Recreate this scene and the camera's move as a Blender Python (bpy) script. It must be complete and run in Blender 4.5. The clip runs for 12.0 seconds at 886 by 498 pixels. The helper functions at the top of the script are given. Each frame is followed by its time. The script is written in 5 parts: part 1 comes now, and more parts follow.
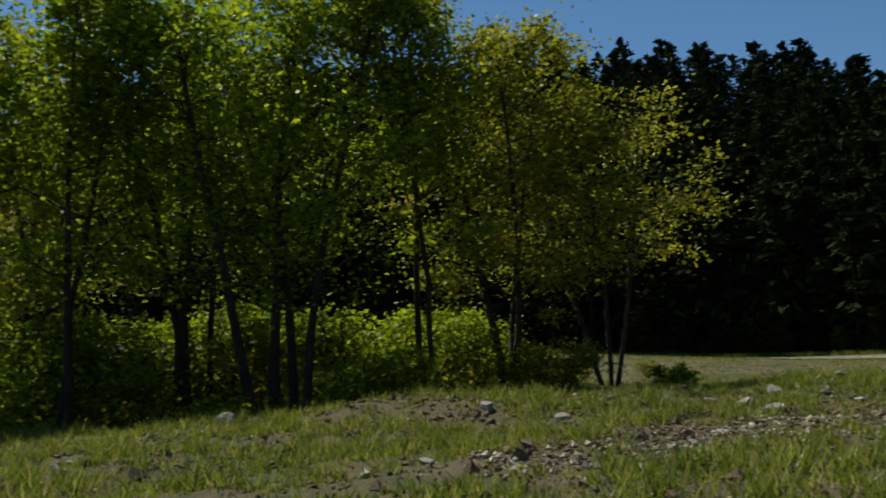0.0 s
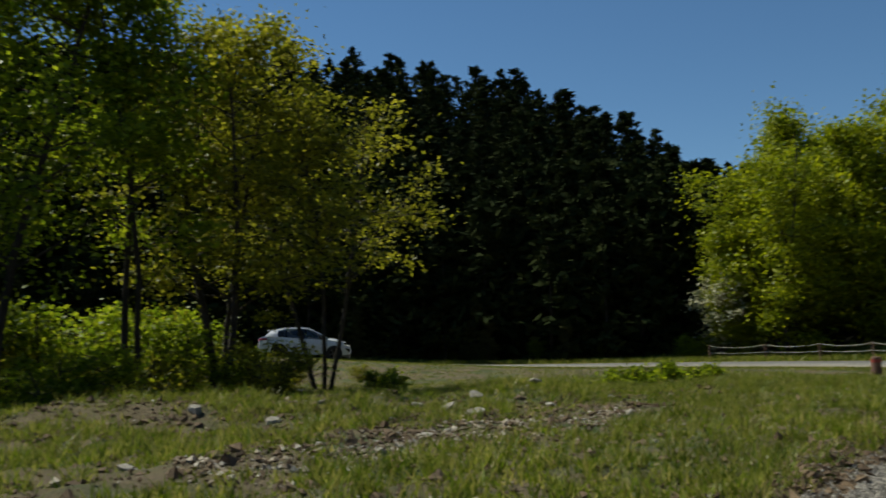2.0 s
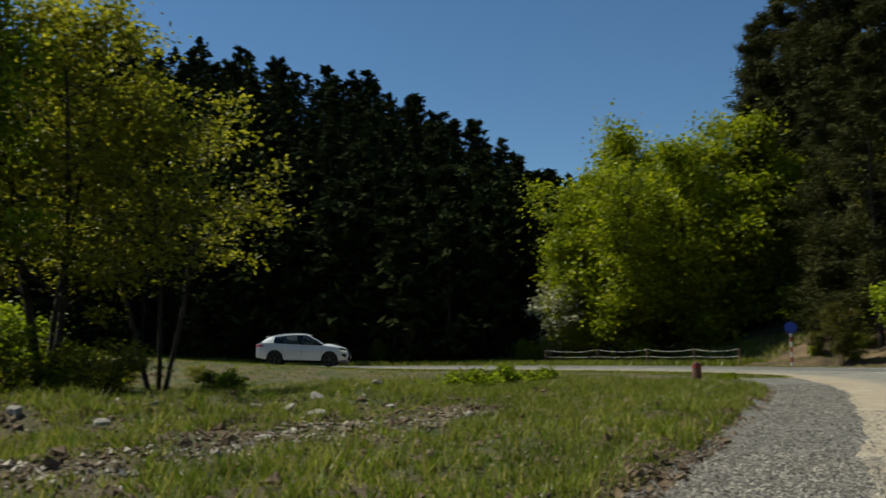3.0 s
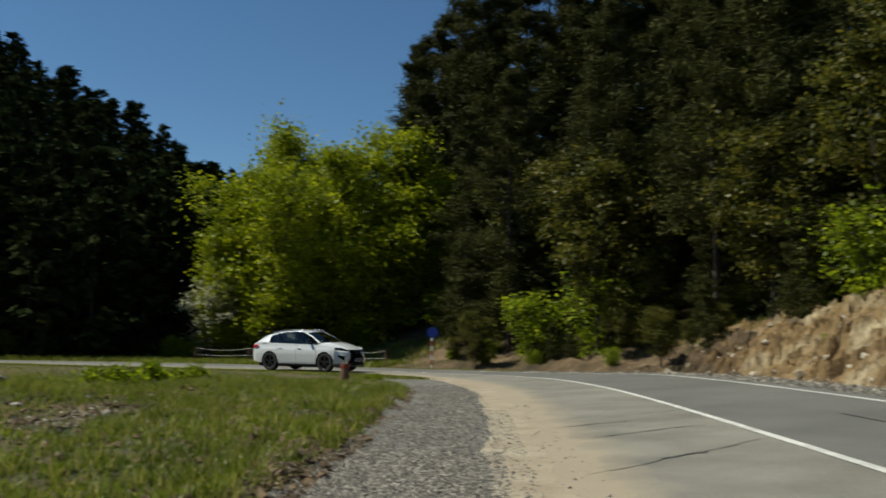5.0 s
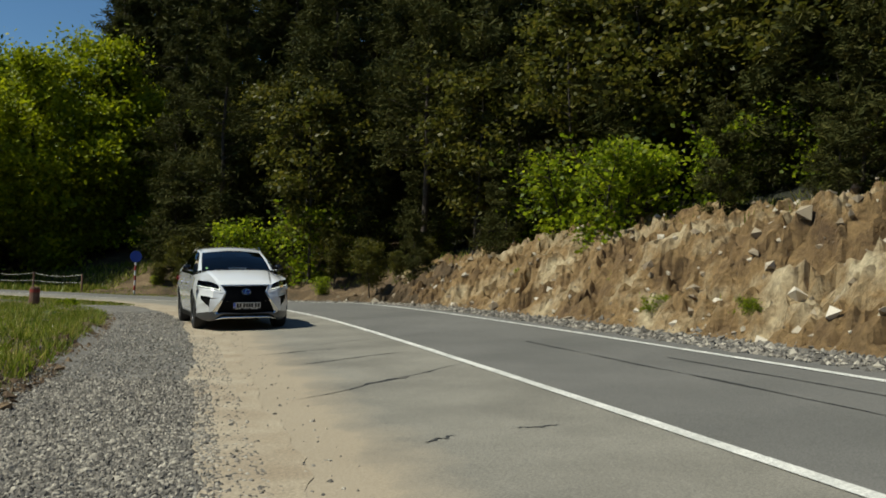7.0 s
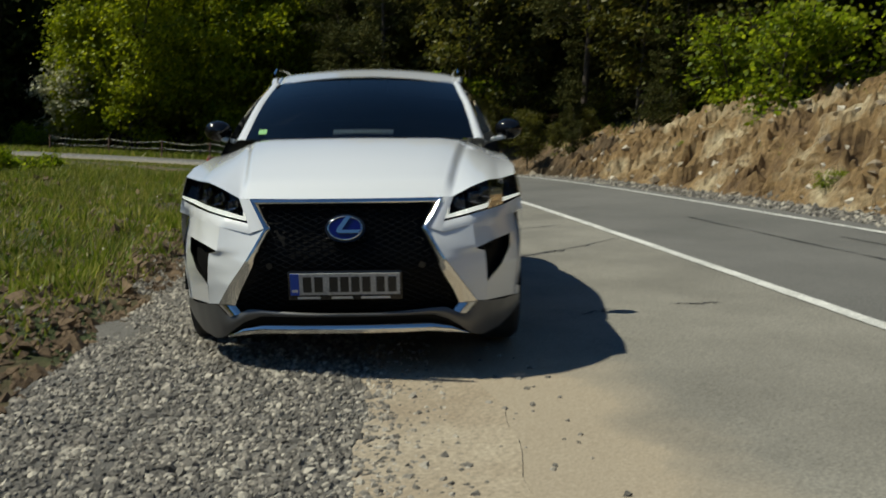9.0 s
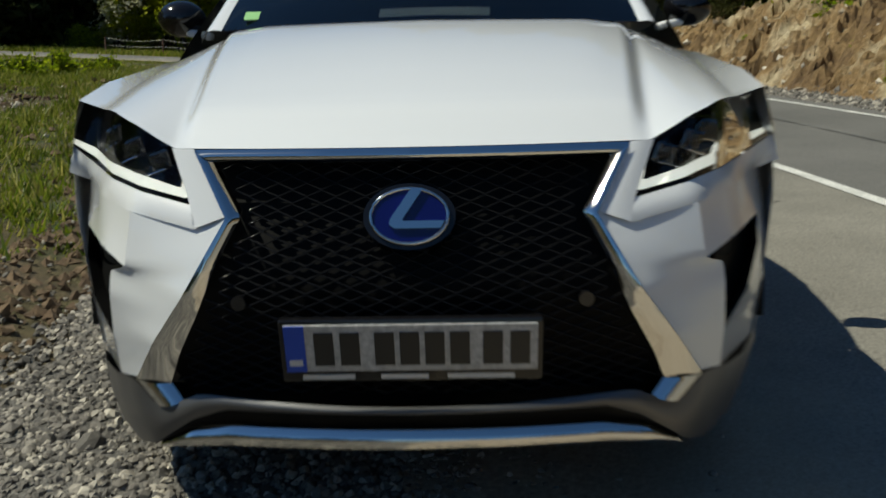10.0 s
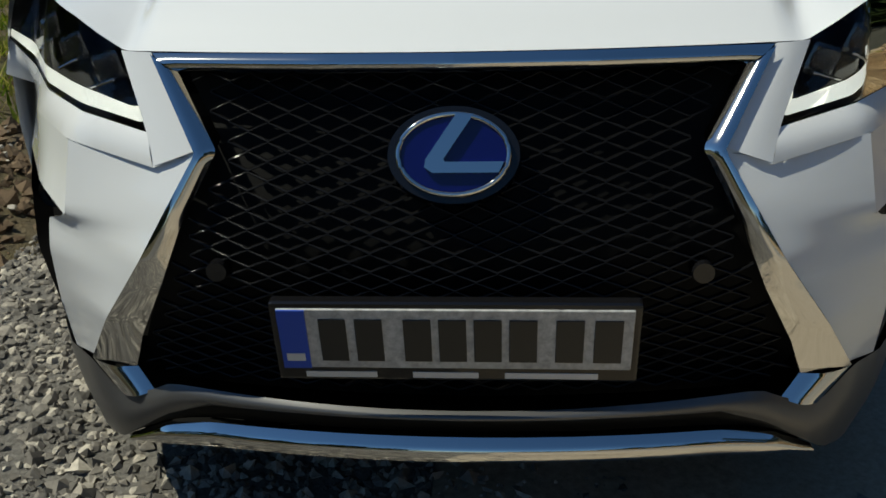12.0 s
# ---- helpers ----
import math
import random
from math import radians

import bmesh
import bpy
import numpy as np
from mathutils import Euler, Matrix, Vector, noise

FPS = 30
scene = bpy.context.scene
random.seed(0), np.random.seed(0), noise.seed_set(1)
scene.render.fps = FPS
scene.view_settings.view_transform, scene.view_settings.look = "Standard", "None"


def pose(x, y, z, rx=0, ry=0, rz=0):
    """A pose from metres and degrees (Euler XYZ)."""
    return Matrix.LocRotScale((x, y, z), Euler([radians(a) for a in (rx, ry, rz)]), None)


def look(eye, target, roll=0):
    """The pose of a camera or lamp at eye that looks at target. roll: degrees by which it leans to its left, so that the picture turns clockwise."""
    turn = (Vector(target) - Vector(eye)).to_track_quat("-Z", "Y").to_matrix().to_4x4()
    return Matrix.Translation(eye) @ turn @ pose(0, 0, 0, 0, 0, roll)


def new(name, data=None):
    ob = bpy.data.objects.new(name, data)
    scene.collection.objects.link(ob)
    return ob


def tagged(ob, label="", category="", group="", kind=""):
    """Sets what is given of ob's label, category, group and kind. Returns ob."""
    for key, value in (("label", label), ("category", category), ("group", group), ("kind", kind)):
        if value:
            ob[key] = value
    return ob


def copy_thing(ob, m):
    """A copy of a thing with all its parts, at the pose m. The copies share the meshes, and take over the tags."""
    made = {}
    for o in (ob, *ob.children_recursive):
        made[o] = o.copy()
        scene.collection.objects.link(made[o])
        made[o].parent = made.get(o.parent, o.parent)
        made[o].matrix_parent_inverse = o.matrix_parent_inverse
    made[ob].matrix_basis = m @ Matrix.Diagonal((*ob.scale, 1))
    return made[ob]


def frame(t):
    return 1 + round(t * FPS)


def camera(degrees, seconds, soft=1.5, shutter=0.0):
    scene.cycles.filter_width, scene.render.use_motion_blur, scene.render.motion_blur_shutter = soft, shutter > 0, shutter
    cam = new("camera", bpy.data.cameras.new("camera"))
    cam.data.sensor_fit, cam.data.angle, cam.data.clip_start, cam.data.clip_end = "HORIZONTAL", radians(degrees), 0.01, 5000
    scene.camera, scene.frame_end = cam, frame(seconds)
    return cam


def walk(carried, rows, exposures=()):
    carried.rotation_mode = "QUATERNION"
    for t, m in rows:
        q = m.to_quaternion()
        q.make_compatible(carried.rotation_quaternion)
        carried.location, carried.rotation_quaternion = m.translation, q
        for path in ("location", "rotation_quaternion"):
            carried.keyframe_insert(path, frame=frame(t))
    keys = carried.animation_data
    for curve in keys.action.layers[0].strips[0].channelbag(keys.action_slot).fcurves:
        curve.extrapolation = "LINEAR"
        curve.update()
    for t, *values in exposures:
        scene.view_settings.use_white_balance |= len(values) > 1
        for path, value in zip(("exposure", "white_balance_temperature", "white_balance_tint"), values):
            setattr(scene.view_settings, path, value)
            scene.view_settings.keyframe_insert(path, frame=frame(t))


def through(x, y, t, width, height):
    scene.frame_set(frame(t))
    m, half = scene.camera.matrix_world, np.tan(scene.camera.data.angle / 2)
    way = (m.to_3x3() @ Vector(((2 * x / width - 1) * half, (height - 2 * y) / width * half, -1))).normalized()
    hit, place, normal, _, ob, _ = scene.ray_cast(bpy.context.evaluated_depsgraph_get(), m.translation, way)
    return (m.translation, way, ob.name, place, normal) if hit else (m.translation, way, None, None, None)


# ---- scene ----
# Camera on a tripod beside the road: it only turns.
cam = camera(52.3, 12.0, soft=1.6, shutter=0.5)
EYE = (0.0, 0.0, 1.152)
TURN = [
    (0.0, 96.67, 2.87, -0.01), (0.5, 96.55, 2.64, -4.04), (1.0, 96.37, 2.15, -8.75), (1.5, 96.29, 1.94, -12.84),
    (2.0, 96.21, 1.57, -17.85), (2.5, 96.11, 1.15, -23.01), (4.5, 96.25, -0.35, -42.92), (5.0, 96.08, -0.86, -49.42),
    (5.5, 95.39, -1.29, -55.60), (6.0, 94.18, -1.68, -61.76), (6.5, 93.40, -1.89, -66.28), (6.8, 92.6, -2.0, -67.6),
    (7.5, 89.8, -2.4, -66.0), (8.5, 85.54, -2.60, -59.57), (9.0, 83.57, -2.61, -57.58), (9.5, 79.96, -2.48, -55.57),
    (10.0, 77.10, -1.87, -54.22), (10.5, 74.25, -1.41, -52.50), (11.0, 70.60, -1.52, -51.65), (11.5, 68.88, -1.64, -51.53),
    (12.0, 68.43, -1.67, -51.29)]
walk(cam, [(t, pose(*EYE, rx, ry, rz)) for t, rx, ry, rz in TURN], [(0.0, 0.0, 6750, 1), (7.0, 0.0, 6750, 1), (9.0, -0.1, 6750, 1), (12.0, -0.1, 6750, 1)])

# Sun and sky
SUN_DIR = Vector((-0.358, 0.456, 0.814)).normalized()
world = bpy.data.worlds.new("sky")
scene.world = world
world.use_nodes = True
wn = world.node_tree.nodes
wl = world.node_tree.links
sky = wn.new("ShaderNodeTexSky")
sky.sky_type = "NISHITA"
sky.sun_disc = False
sky.sun_elevation = math.asin(SUN_DIR.z)
sky.sun_rotation = math.atan2(SUN_DIR.x, SUN_DIR.y)
sky.altitude = 1500
sky.dust_density = 0.1
sky.ozone_density = 3.6
deep_sky = wn.new("ShaderNodeHueSaturation")
deep_sky.inputs["Saturation"].default_value = 1.13
deep_sky.inputs["Value"].default_value = 1.12
wl.new(sky.outputs[0], deep_sky.inputs["Color"])
wl.new(deep_sky.outputs[0], wn["Background"].inputs[0])
wn["Background"].inputs[1].default_value = 0.08
sun = new("sun", bpy.data.lights.new("sun", "SUN"))
sun.data.energy = 5.0
sun.data.angle = radians(0.53)
sun.data.color = (1.0, 0.95, 0.84)
sun.matrix_world = look((0, 0, 60), Vector((0, 0, 60)) - SUN_DIR)


# ---- materials ----
def nodes_of(name):
    m = bpy.data.materials.new(name)
    m.use_nodes = True
    nt = m.node_tree
    return m, nt, nt.nodes["Principled BSDF"]


def tex(nt, scale, detail=6, rough=0.6, kind="ShaderNodeTexNoise", coord="Object"):
    tc = nt.nodes.new("ShaderNodeTexCoord")
    n = nt.nodes.new(kind)
    n.inputs["Scale"].default_value = scale
    if kind == "ShaderNodeTexNoise":
        n.inputs["Detail"].default_value = detail
        n.inputs["Roughness"].default_value = rough
    nt.links.new(tc.outputs[coord], n.inputs["Vector"])
    return n


def ramp(nt, src, stops):
    r = nt.nodes.new("ShaderNodeValToRGB")
    e = r.color_ramp.elements
    while len(e) < len(stops):
        e.new(0.5)
    for el, (p, c) in zip(e, stops):
        el.position = p
        el.color = (*c, 1)
    nt.links.new(src, r.inputs[0])
    return r


def mix(nt, fac, a, b, mode="MIX"):
    m = nt.nodes.new("ShaderNodeMix")
    m.data_type = "RGBA"
    m.blend_type = mode
    for sock, v in ((m.inputs["Factor"], fac), (m.inputs[6], a), (m.inputs[7], b)):
        if isinstance(v, (int, float)):
            sock.default_value = v
        elif isinstance(v, tuple):
            sock.default_value = (*v, 1)
        else:
            nt.links.new(v, sock)
    return m.outputs[2]


def bump(nt, bsdf, src, strength, dist):
    b = nt.nodes.new("ShaderNodeBump")
    b.inputs["Strength"].default_value = strength
    b.inputs["Distance"].default_value = dist
    nt.links.new(src, b.inputs["Height"])
    nt.links.new(b.outputs[0], bsdf.inputs["Normal"])


def two_tone(name, c0, c1, scale, fine, rough=0.9, bumps=0.4, dist=0.03, lo=0.35, hi=0.65, c2=None):
    """Large patches between two colours, broken up by fine grain."""
    m, nt, b = nodes_of(name)
    big, small = tex(nt, scale), tex(nt, fine, 8, 0.7)
    r = ramp(nt, big.outputs["Fac"], [(lo, c0), (hi, c1)] if c2 is None else [(lo, c0), ((lo + hi) / 2, c1), (hi, c2)])
    g = ramp(nt, small.outputs["Fac"], [(0.3, (0.55, 0.55, 0.55)), (0.7, (1.3, 1.3, 1.3))])
    nt.links.new(mix(nt, 1.0, r.outputs[0], g.outputs[0], "MULTIPLY"), b.inputs["Base Color"])
    b.inputs["Roughness"].default_value = rough
    bump(nt, b, small.outputs["Fac"], bumps, dist)
    return m


def plain(name, colour, rough=0.5, metal=0.0, coat=0.0):
    m, nt, b = nodes_of(name)
    b.inputs["Base Color"].default_value = (*colour, 1)
    b.inputs["Roughness"].default_value = rough
    b.inputs["Metallic"].default_value = metal
    b.inputs["Coat Weight"].default_value = coat
    return m


def leafy(name, c0, c1, c2, through=0.5, rough=0.5, gloss=0.3):
    """Leaves: colour by leaf, part of the light goes through."""
    m, nt, b = nodes_of(name)
    geo = nt.nodes.new("ShaderNodeNewGeometry")
    r = ramp(nt, geo.outputs["Random Per Island"], [(0.0, c0), (0.5, c1), (1.0, c2)])
    patch = tex(nt, 0.5, 3)
    g = ramp(nt, patch.outputs["Fac"], [(0.3, (0.7, 0.72, 0.7)), (0.7, (1.2, 1.15, 1.1))])
    col = mix(nt, 1.0, r.outputs[0], g.outputs[0], "MULTIPLY")
    nt.links.new(col, b.inputs["Base Color"])
    b.inputs["Roughness"].default_value = rough
    b.inputs["Specular IOR Level"].default_value = gloss
    tr = nt.nodes.new("ShaderNodeBsdfTranslucent")
    nt.links.new(col, tr.inputs["Color"])
    ms = nt.nodes.new("ShaderNodeMixShader")
    ms.inputs[0].default_value = through
    nt.links.new(b.outputs[0], ms.inputs[1])
    nt.links.new(tr.outputs[0], ms.inputs[2])
    nt.links.new(ms.outputs[0], nt.nodes["Material Output"].inputs[0])
    return m


M = {}
M["asphalt"] = two_tone("asphalt", (0.165, 0.155, 0.132), (0.25, 0.235, 0.20), 0.55, 60, 0.85, 0.25, 0.006)
M["asphalt_dark"] = two_tone("asphalt_dark", (0.11, 0.108, 0.10), (0.155, 0.15, 0.14), 0.35, 60, 0.85, 0.25, 0.006)
m = M["asphalt"]
nt = m.node_tree
b = nt.nodes["Principled BSDF"]
tar_col = b.inputs["Base Color"].links[0].from_socket
uvn = nt.nodes.new("ShaderNodeUVMap")
uvn.uv_map = "strip"
sep = nt.nodes.new("ShaderNodeSeparateXYZ")
nt.links.new(uvn.outputs[0], sep.inputs[0])
drift = tex(nt, 1.1, 7, 0.65)
reach = nt.nodes.new("ShaderNodeMath")
reach.operation = "MULTIPLY_ADD"
nt.links.new(drift.outputs["Fac"], reach.inputs[0])
reach.inputs[1].default_value = -1.0
nt.links.new(sep.outputs["Y"], reach.inputs[2])
dust = ramp(nt, reach.outputs[0], [(0.0, (0.8, 0.8, 0.8)), (0.10, (0.5, 0.5, 0.5)), (0.5, (0.0, 0.0, 0.0))])
sand_grain = ramp(nt, tex(nt, 70, 6, 0.7).outputs["Fac"], [(0.3, (0.26, 0.205, 0.14)), (0.7, (0.43, 0.36, 0.265))])
nt.links.new(mix(nt, dust.outputs[0], tar_col, sand_grain.outputs[0]), b.inputs["Base Color"])
M["paint"] = two_tone("road_paint", (0.5, 0.5, 0.47), (0.75, 0.74, 0.7), 3.0, 40, 0.7, 0.1, 0.004)
M["sand"] = two_tone("sand", (0.30, 0.24, 0.17), (0.42, 0.36, 0.27), 1.2, 45, 0.95, 0.4, 0.01)
M["gravel_bed"] = two_tone("gravel_bed", (0.12, 0.112, 0.10), (0.21, 0.198, 0.178), 1.5, 70, 0.95, 0.9, 0.02)
M["grass_ground"] = two_tone("grass_ground", (0.05, 0.07, 0.014), (0.105, 0.083, 0.034), 0.8, 16, 0.95, 1.0, 0.06, 0.38, 0.64, (0.125, 0.09, 0.05))
# woodland ground near black: shade under the trees is put into the colour
M["shaded_forest_floor"] = two_tone("shaded_forest_floor", (0.012, 0.014, 0.006), (0.026, 0.023, 0.011), 0.3, 6, 0.95, 0.8, 0.1)
M["bank"] = two_tone("cut_bank", (0.12, 0.072, 0.034), (0.265, 0.17, 0.074), 0.55, 7, 0.95, 1.0, 0.12, 0.33, 0.70, (0.56, 0.47, 0.31))
M["bark"] = two_tone("bark", (0.03, 0.025, 0.019), (0.075, 0.06, 0.045), 2.0, 25, 0.95, 0.8, 0.03)
M["pine_bark"] = two_tone("pine_bark", (0.03, 0.024, 0.018), (0.07, 0.052, 0.038), 2.0, 18, 0.95, 0.8, 0.03)
M["leaf_yellow"] = leafy("leaf_yellow", (0.14, 0.155, 0.010), (0.26, 0.27, 0.018), (0.44, 0.42, 0.035), 0.58)
M["leaf_green"] = leafy("leaf_green", (0.10, 0.16, 0.008), (0.22, 0.30, 0.014), (0.42, 0.48, 0.024), 0.66)
M["leaf_bright"] = leafy("leaf_bright", (0.125, 0.17, 0.006), (0.26, 0.31, 0.010), (0.42, 0.45, 0.016), 0.5)
M["leaf_rust"] = leafy("leaf_rust", (0.055, 0.065, 0.010), (0.095, 0.10, 0.015), (0.17, 0.15, 0.024))
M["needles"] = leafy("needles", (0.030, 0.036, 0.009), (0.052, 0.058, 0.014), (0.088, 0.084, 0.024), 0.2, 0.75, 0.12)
# darker copy of the needles: the far hillside's shade is in this colour
M["far_needles"] = leafy("shaded_pine_needles", (0.011, 0.018, 0.006), (0.021, 0.031, 0.010), (0.036, 0.046, 0.014), 0.1, 0.9, 0.03)
M["blossom"] = leafy("pale_blossom", (0.22, 0.24, 0.10), (0.42, 0.42, 0.28), (0.62, 0.60, 0.48), 0.4)
M["litter"] = two_tone("leaf_litter", (0.055, 0.038, 0.018), (0.12, 0.078, 0.04), 0.7, 9, 0.95, 1.0, 0.1, 0.36, 0.68, (0.21, 0.145, 0.08))
M["blade"] = leafy("grass_blade", (0.075, 0.135, 0.006), (0.19, 0.24, 0.020), (0.40, 0.36, 0.11), 0.45)
M["stone"] = two_tone("stone", (0.22, 0.20, 0.17), (0.42, 0.39, 0.34), 3.0, 30, 0.9, 0.6, 0.02)
M["soil"] = two_tone("soil_clod", (0.09, 0.055, 0.03), (0.21, 0.145, 0.085), 2.0, 30, 0.95, 0.8, 0.02)


# ---- mesh helpers ----
def mesh_np(name, verts, faces, material, smooth=False):
    """A mesh from arrays of points and of faces that all have the same number of corners."""
    me = bpy.data.meshes.new(name)
    v = np.asarray(verts, np.float32)
    f = np.asarray(faces, np.int32)
    k = f.shape[1]
    me.vertices.add(len(v))
    me.vertices.foreach_set("co", v.ravel())
    me.loops.add(f.size)
    me.loops.foreach_set("vertex_index", f.ravel())
    me.polygons.add(len(f))
    me.polygons.foreach_set("loop_start", np.arange(0, f.size, k, dtype=np.int32))
    me.polygons.foreach_set("use_smooth", np.full(len(f), smooth))
    me.update(calc_edges=True)
    me.validate()
    me.materials.append(material)
    return me


def part(name, bm, material, parent, label="", smooth=False):
    """One bmesh as one mesh object under a thing or part."""
    me = bpy.data.meshes.new(name)
    if smooth:
        for f in bm.faces:
            f.smooth = True
    bm.to_mesh(me)
    bm.free()
    me.materials.append(material)
    ob = new(name, me)
    ob.parent = parent
    if label:
        ob["label"] = label
    return ob


def part_np(name, verts, faces, material, parent, label="", smooth=False):
    ob = new(name, mesh_np(name, verts, faces, material, smooth))
    ob.parent = parent
    if label:
        ob["label"] = label
    return ob


def smoothstep(a):
    a = np.clip(a, 0, 1)
    return a * a * (3 - 2 * a)


def wobble(x, y, scale, seed=0):
    """Cheap smooth noise, about -1 to 1, of arrays."""
    r = np.random.RandomState(seed)
    out = np.zeros_like(np.asarray(x, float))
    for i in range(5):
        a, p = r.uniform(0, 6.28, 2)
        k = (0.6 + 0.35 * i) / scale
        out = out + np.sin((x * np.cos(a) + y * np.sin(a)) * k * 6.28 + p) / (1 + 0.35 * i)
    return out / 2.6


# ---- the lie of the land ----
ROAD = [(-60, -48), (-22, -19), (-14, -13.5), (-6, -8.3), (0, -4.1), (5.5, 0.1), (10, 3.6), (14.9, 7.5), (19.9, 11.8), (24.0, 16.3),
        (26.8, 21), (27.6, 26), (26.6, 31.5), (24.2, 37.2), (21, 42), (16.8, 45.8), (11.5, 48.3), (4, 49.6), (-6, 50.3),
        (-20, 52), (-40, 56), (-90, 66)]


def spline(pts, step):
    p = np.array([2 * np.array(pts[0]) - pts[1], *pts, 2 * np.array(pts[-1]) - pts[-2]], float)
    out = []
    for i in range(1, len(p) - 2):
        n = max(2, int(np.linalg.norm(p[i + 1] - p[i]) / step))
        for k in range(n):
            t = k / n
            out.append(0.5 * (2 * p[i] + (p[i + 1] - p[i - 1]) * t + (2 * p[i - 1] - 5 * p[i] + 4 * p[i + 1] - p[i + 2]) * t ** 2
                              + (3 * p[i] - p[i - 1] - 3 * p[i + 1] + p[i + 2]) * t ** 3))
    return np.array(out + [p[-2]])


LINE = spline(ROAD, 0.5)
TAN = np.gradient(LINE, axis=0)
TAN /= np.linalg.norm(TAN, axis=1)[:, None]
NOR = np.stack([TAN[:, 1], -TAN[:, 0]], 1)          # to the outer side of the bend
ARC = np.concatenate([[0], np.cumsum(np.linalg.norm(np.diff(LINE, axis=0), axis=1))])
BEND = ARC[np.argmin(np.hypot(LINE[:, 0] - 26.8, LINE[:, 1] - 21))]
NEAR = ARC[np.argmin(np.hypot(LINE[:, 0] - 5.5, LINE[:, 1] - 0.1))]


def road_coords(x, y):
    """Arc length along the road's centre and signed distance from it (positive on the outer side)."""
    x, y = np.asarray(x, float).ravel(), np.asarray(y, float).ravel()
    u, d = np.empty(len(x)), np.empty(len(x))
    for i in range(0, len(x), 4000):
        dx = x[i:i + 4000, None] - LINE[None, :, 0]
        dy = y[i:i + 4000, None] - LINE[None, :, 1]
        k = np.argmin(dx * dx + dy * dy, 1)
        r = np.arange(len(k))
        ddx, ddy = dx[r, k], dy[r, k]
        along = ddx * TAN[k, 0] + ddy * TAN[k, 1]
        off = ddx * NOR[k, 0] + ddy * NOR[k, 1]
        far = np.hypot(ddx, ddy)
        u[i:i + 4000] = ARC[k] + np.clip(along, -0.5, 0.5)
        d[i:i + 4000] = np.where(far > 8, np.sign(off) * far, off)
    return u, d


def bank_of(u):
    return 0.055 * (1 - smoothstep((u - BEND + 9) / 14)) + 0.004


def base_height(x, y):
    rise = 0.075 * np.log1p(np.exp(np.clip((17.5 - x) / 1.5, -30, 30))) * 1.5
    rise = np.minimum(rise, 5.0)
    return rise * smoothstep((y - 30) / 15)


def land(x, y, road_cut=0.0):
    """Height of the ground."""
    shape = np.shape(x)
    x, y = np.asarray(x, float).ravel(), np.asarray(y, float).ravel()
    u, d = road_coords(x, y)
    z = base_height(x, y)
    bank = bank_of(u)
    z = z + bank * (np.clip(d, -2.7, 3.6) + 2.7)
    z = z - road_cut * (np.abs(d - 0.4) < 3.6)
    inner, outer = smoothstep((-d - 4.6) / 1.5), smoothstep((d - 5.0) / 1.0)
    # meadow inside the bend, with a low earth edge along the gravel
    z = z + 0.09 * np.exp(-((d + 5.05 + 0.12 * wobble(x, y, 1.6, 15)) / 0.22) ** 2) * (1 - smoothstep((u - NEAR - 16) / 6)) * (1 + 0.5 * wobble(x, y, 0.8, 16))
    z = z + inner * (0.07 * wobble(x, y, 3.5, 1) + 0.05 * wobble(x, y, 1.3, 2) + 0.10 * (1 - smoothstep((y - 17) / 8)) - 0.05 * smoothstep((y - 17) / 8))
    z = z + inner * 0.06 * np.abs(wobble(x, y, 0.95, 6)) * (1 - smoothstep((y - 17) / 3))
    z = z + inner * 0.34 * np.exp(-((x - 0.3) / 3.6) ** 2 - ((y - 14.8) / 2.1) ** 2) * (1 + 0.3 * wobble(x, y, 1.1, 5))
    z = z + inner * 0.25 * np.exp(-((x - 6.5) / 2.2) ** 2 - ((y - 15.5) / 1.4) ** 2)
    gully = np.exp(-((y - 24.5 - 0.05 * x) / 4.5) ** 2) * smoothstep((4.0 - x) / 9.0)
    z = z - inner * 1.5 * gully
    ditch = np.exp(-((y - 21.0) / 0.6) ** 2) * np.exp(-((x - 13.8) / 4.0) ** 4)
    z = z - inner * 0.3 * ditch
    # the cut bank and the wooded hillside outside the bend
    side = 1 - smoothstep((u - BEND - 2) / 12)
    hi = (2.0 + 0.35 * wobble(x, y, 7, 3)) * side * (1 - 0.75 * smoothstep((u - NEAR - 14) / 22))
    face = smoothstep((d - 5.1) / 3.2)
    rough = 0.20 * wobble(x, y, 2.1, 7) + 0.13 * wobble(x, y, 0.9, 8) + 0.07 * wobble(x, y, 0.45, 9)
    z = z + hi * face + rough * side * smoothstep((d - 5.2) / 1.2) * (1 - smoothstep((d - 10) / 4) * 0.6)
    az = np.degrees(np.arctan2(x, y))
    steep = np.where(az > 40, np.interp(az, [40, 47, 60, 120, 180], [0.10, 0.24, 0.42, 0.45, 0.3]),
                     np.interp(az, [-180, -60, -20, 12, 21, 28, 34, 40], [0.15, 0.27, 0.44, 0.495, 0.447, 0.355, 0.235, 0.13]))
    start = np.where(az > 42, 8.0, 9.0)
    run = np.clip(d - start, 0, None)
    z = z + outer * steep * np.minimum(run, 75 + 0.35 * np.clip(run - 75, 0, 60)) + outer * smoothstep((run - 5) / 30) * 0.8 * wobble(x, y, 18, 4)
    # behind the camera the land falls away gently from the road
    return z.reshape(shape)


def axis_coords(lo, hi, step, far, grow=1.13):
    a = list(np.arange(lo, hi + 1e-6, step))
    s, up, down = step, [], []
    p = a[-1]
    while p < far:
        s *= grow
        p += s
        up.append(p)
    s, p = step, a[0]
    while p > -far:
        s *= grow
        p -= s
        down.append(p)
    return np.array(down[::-1] + a + up)


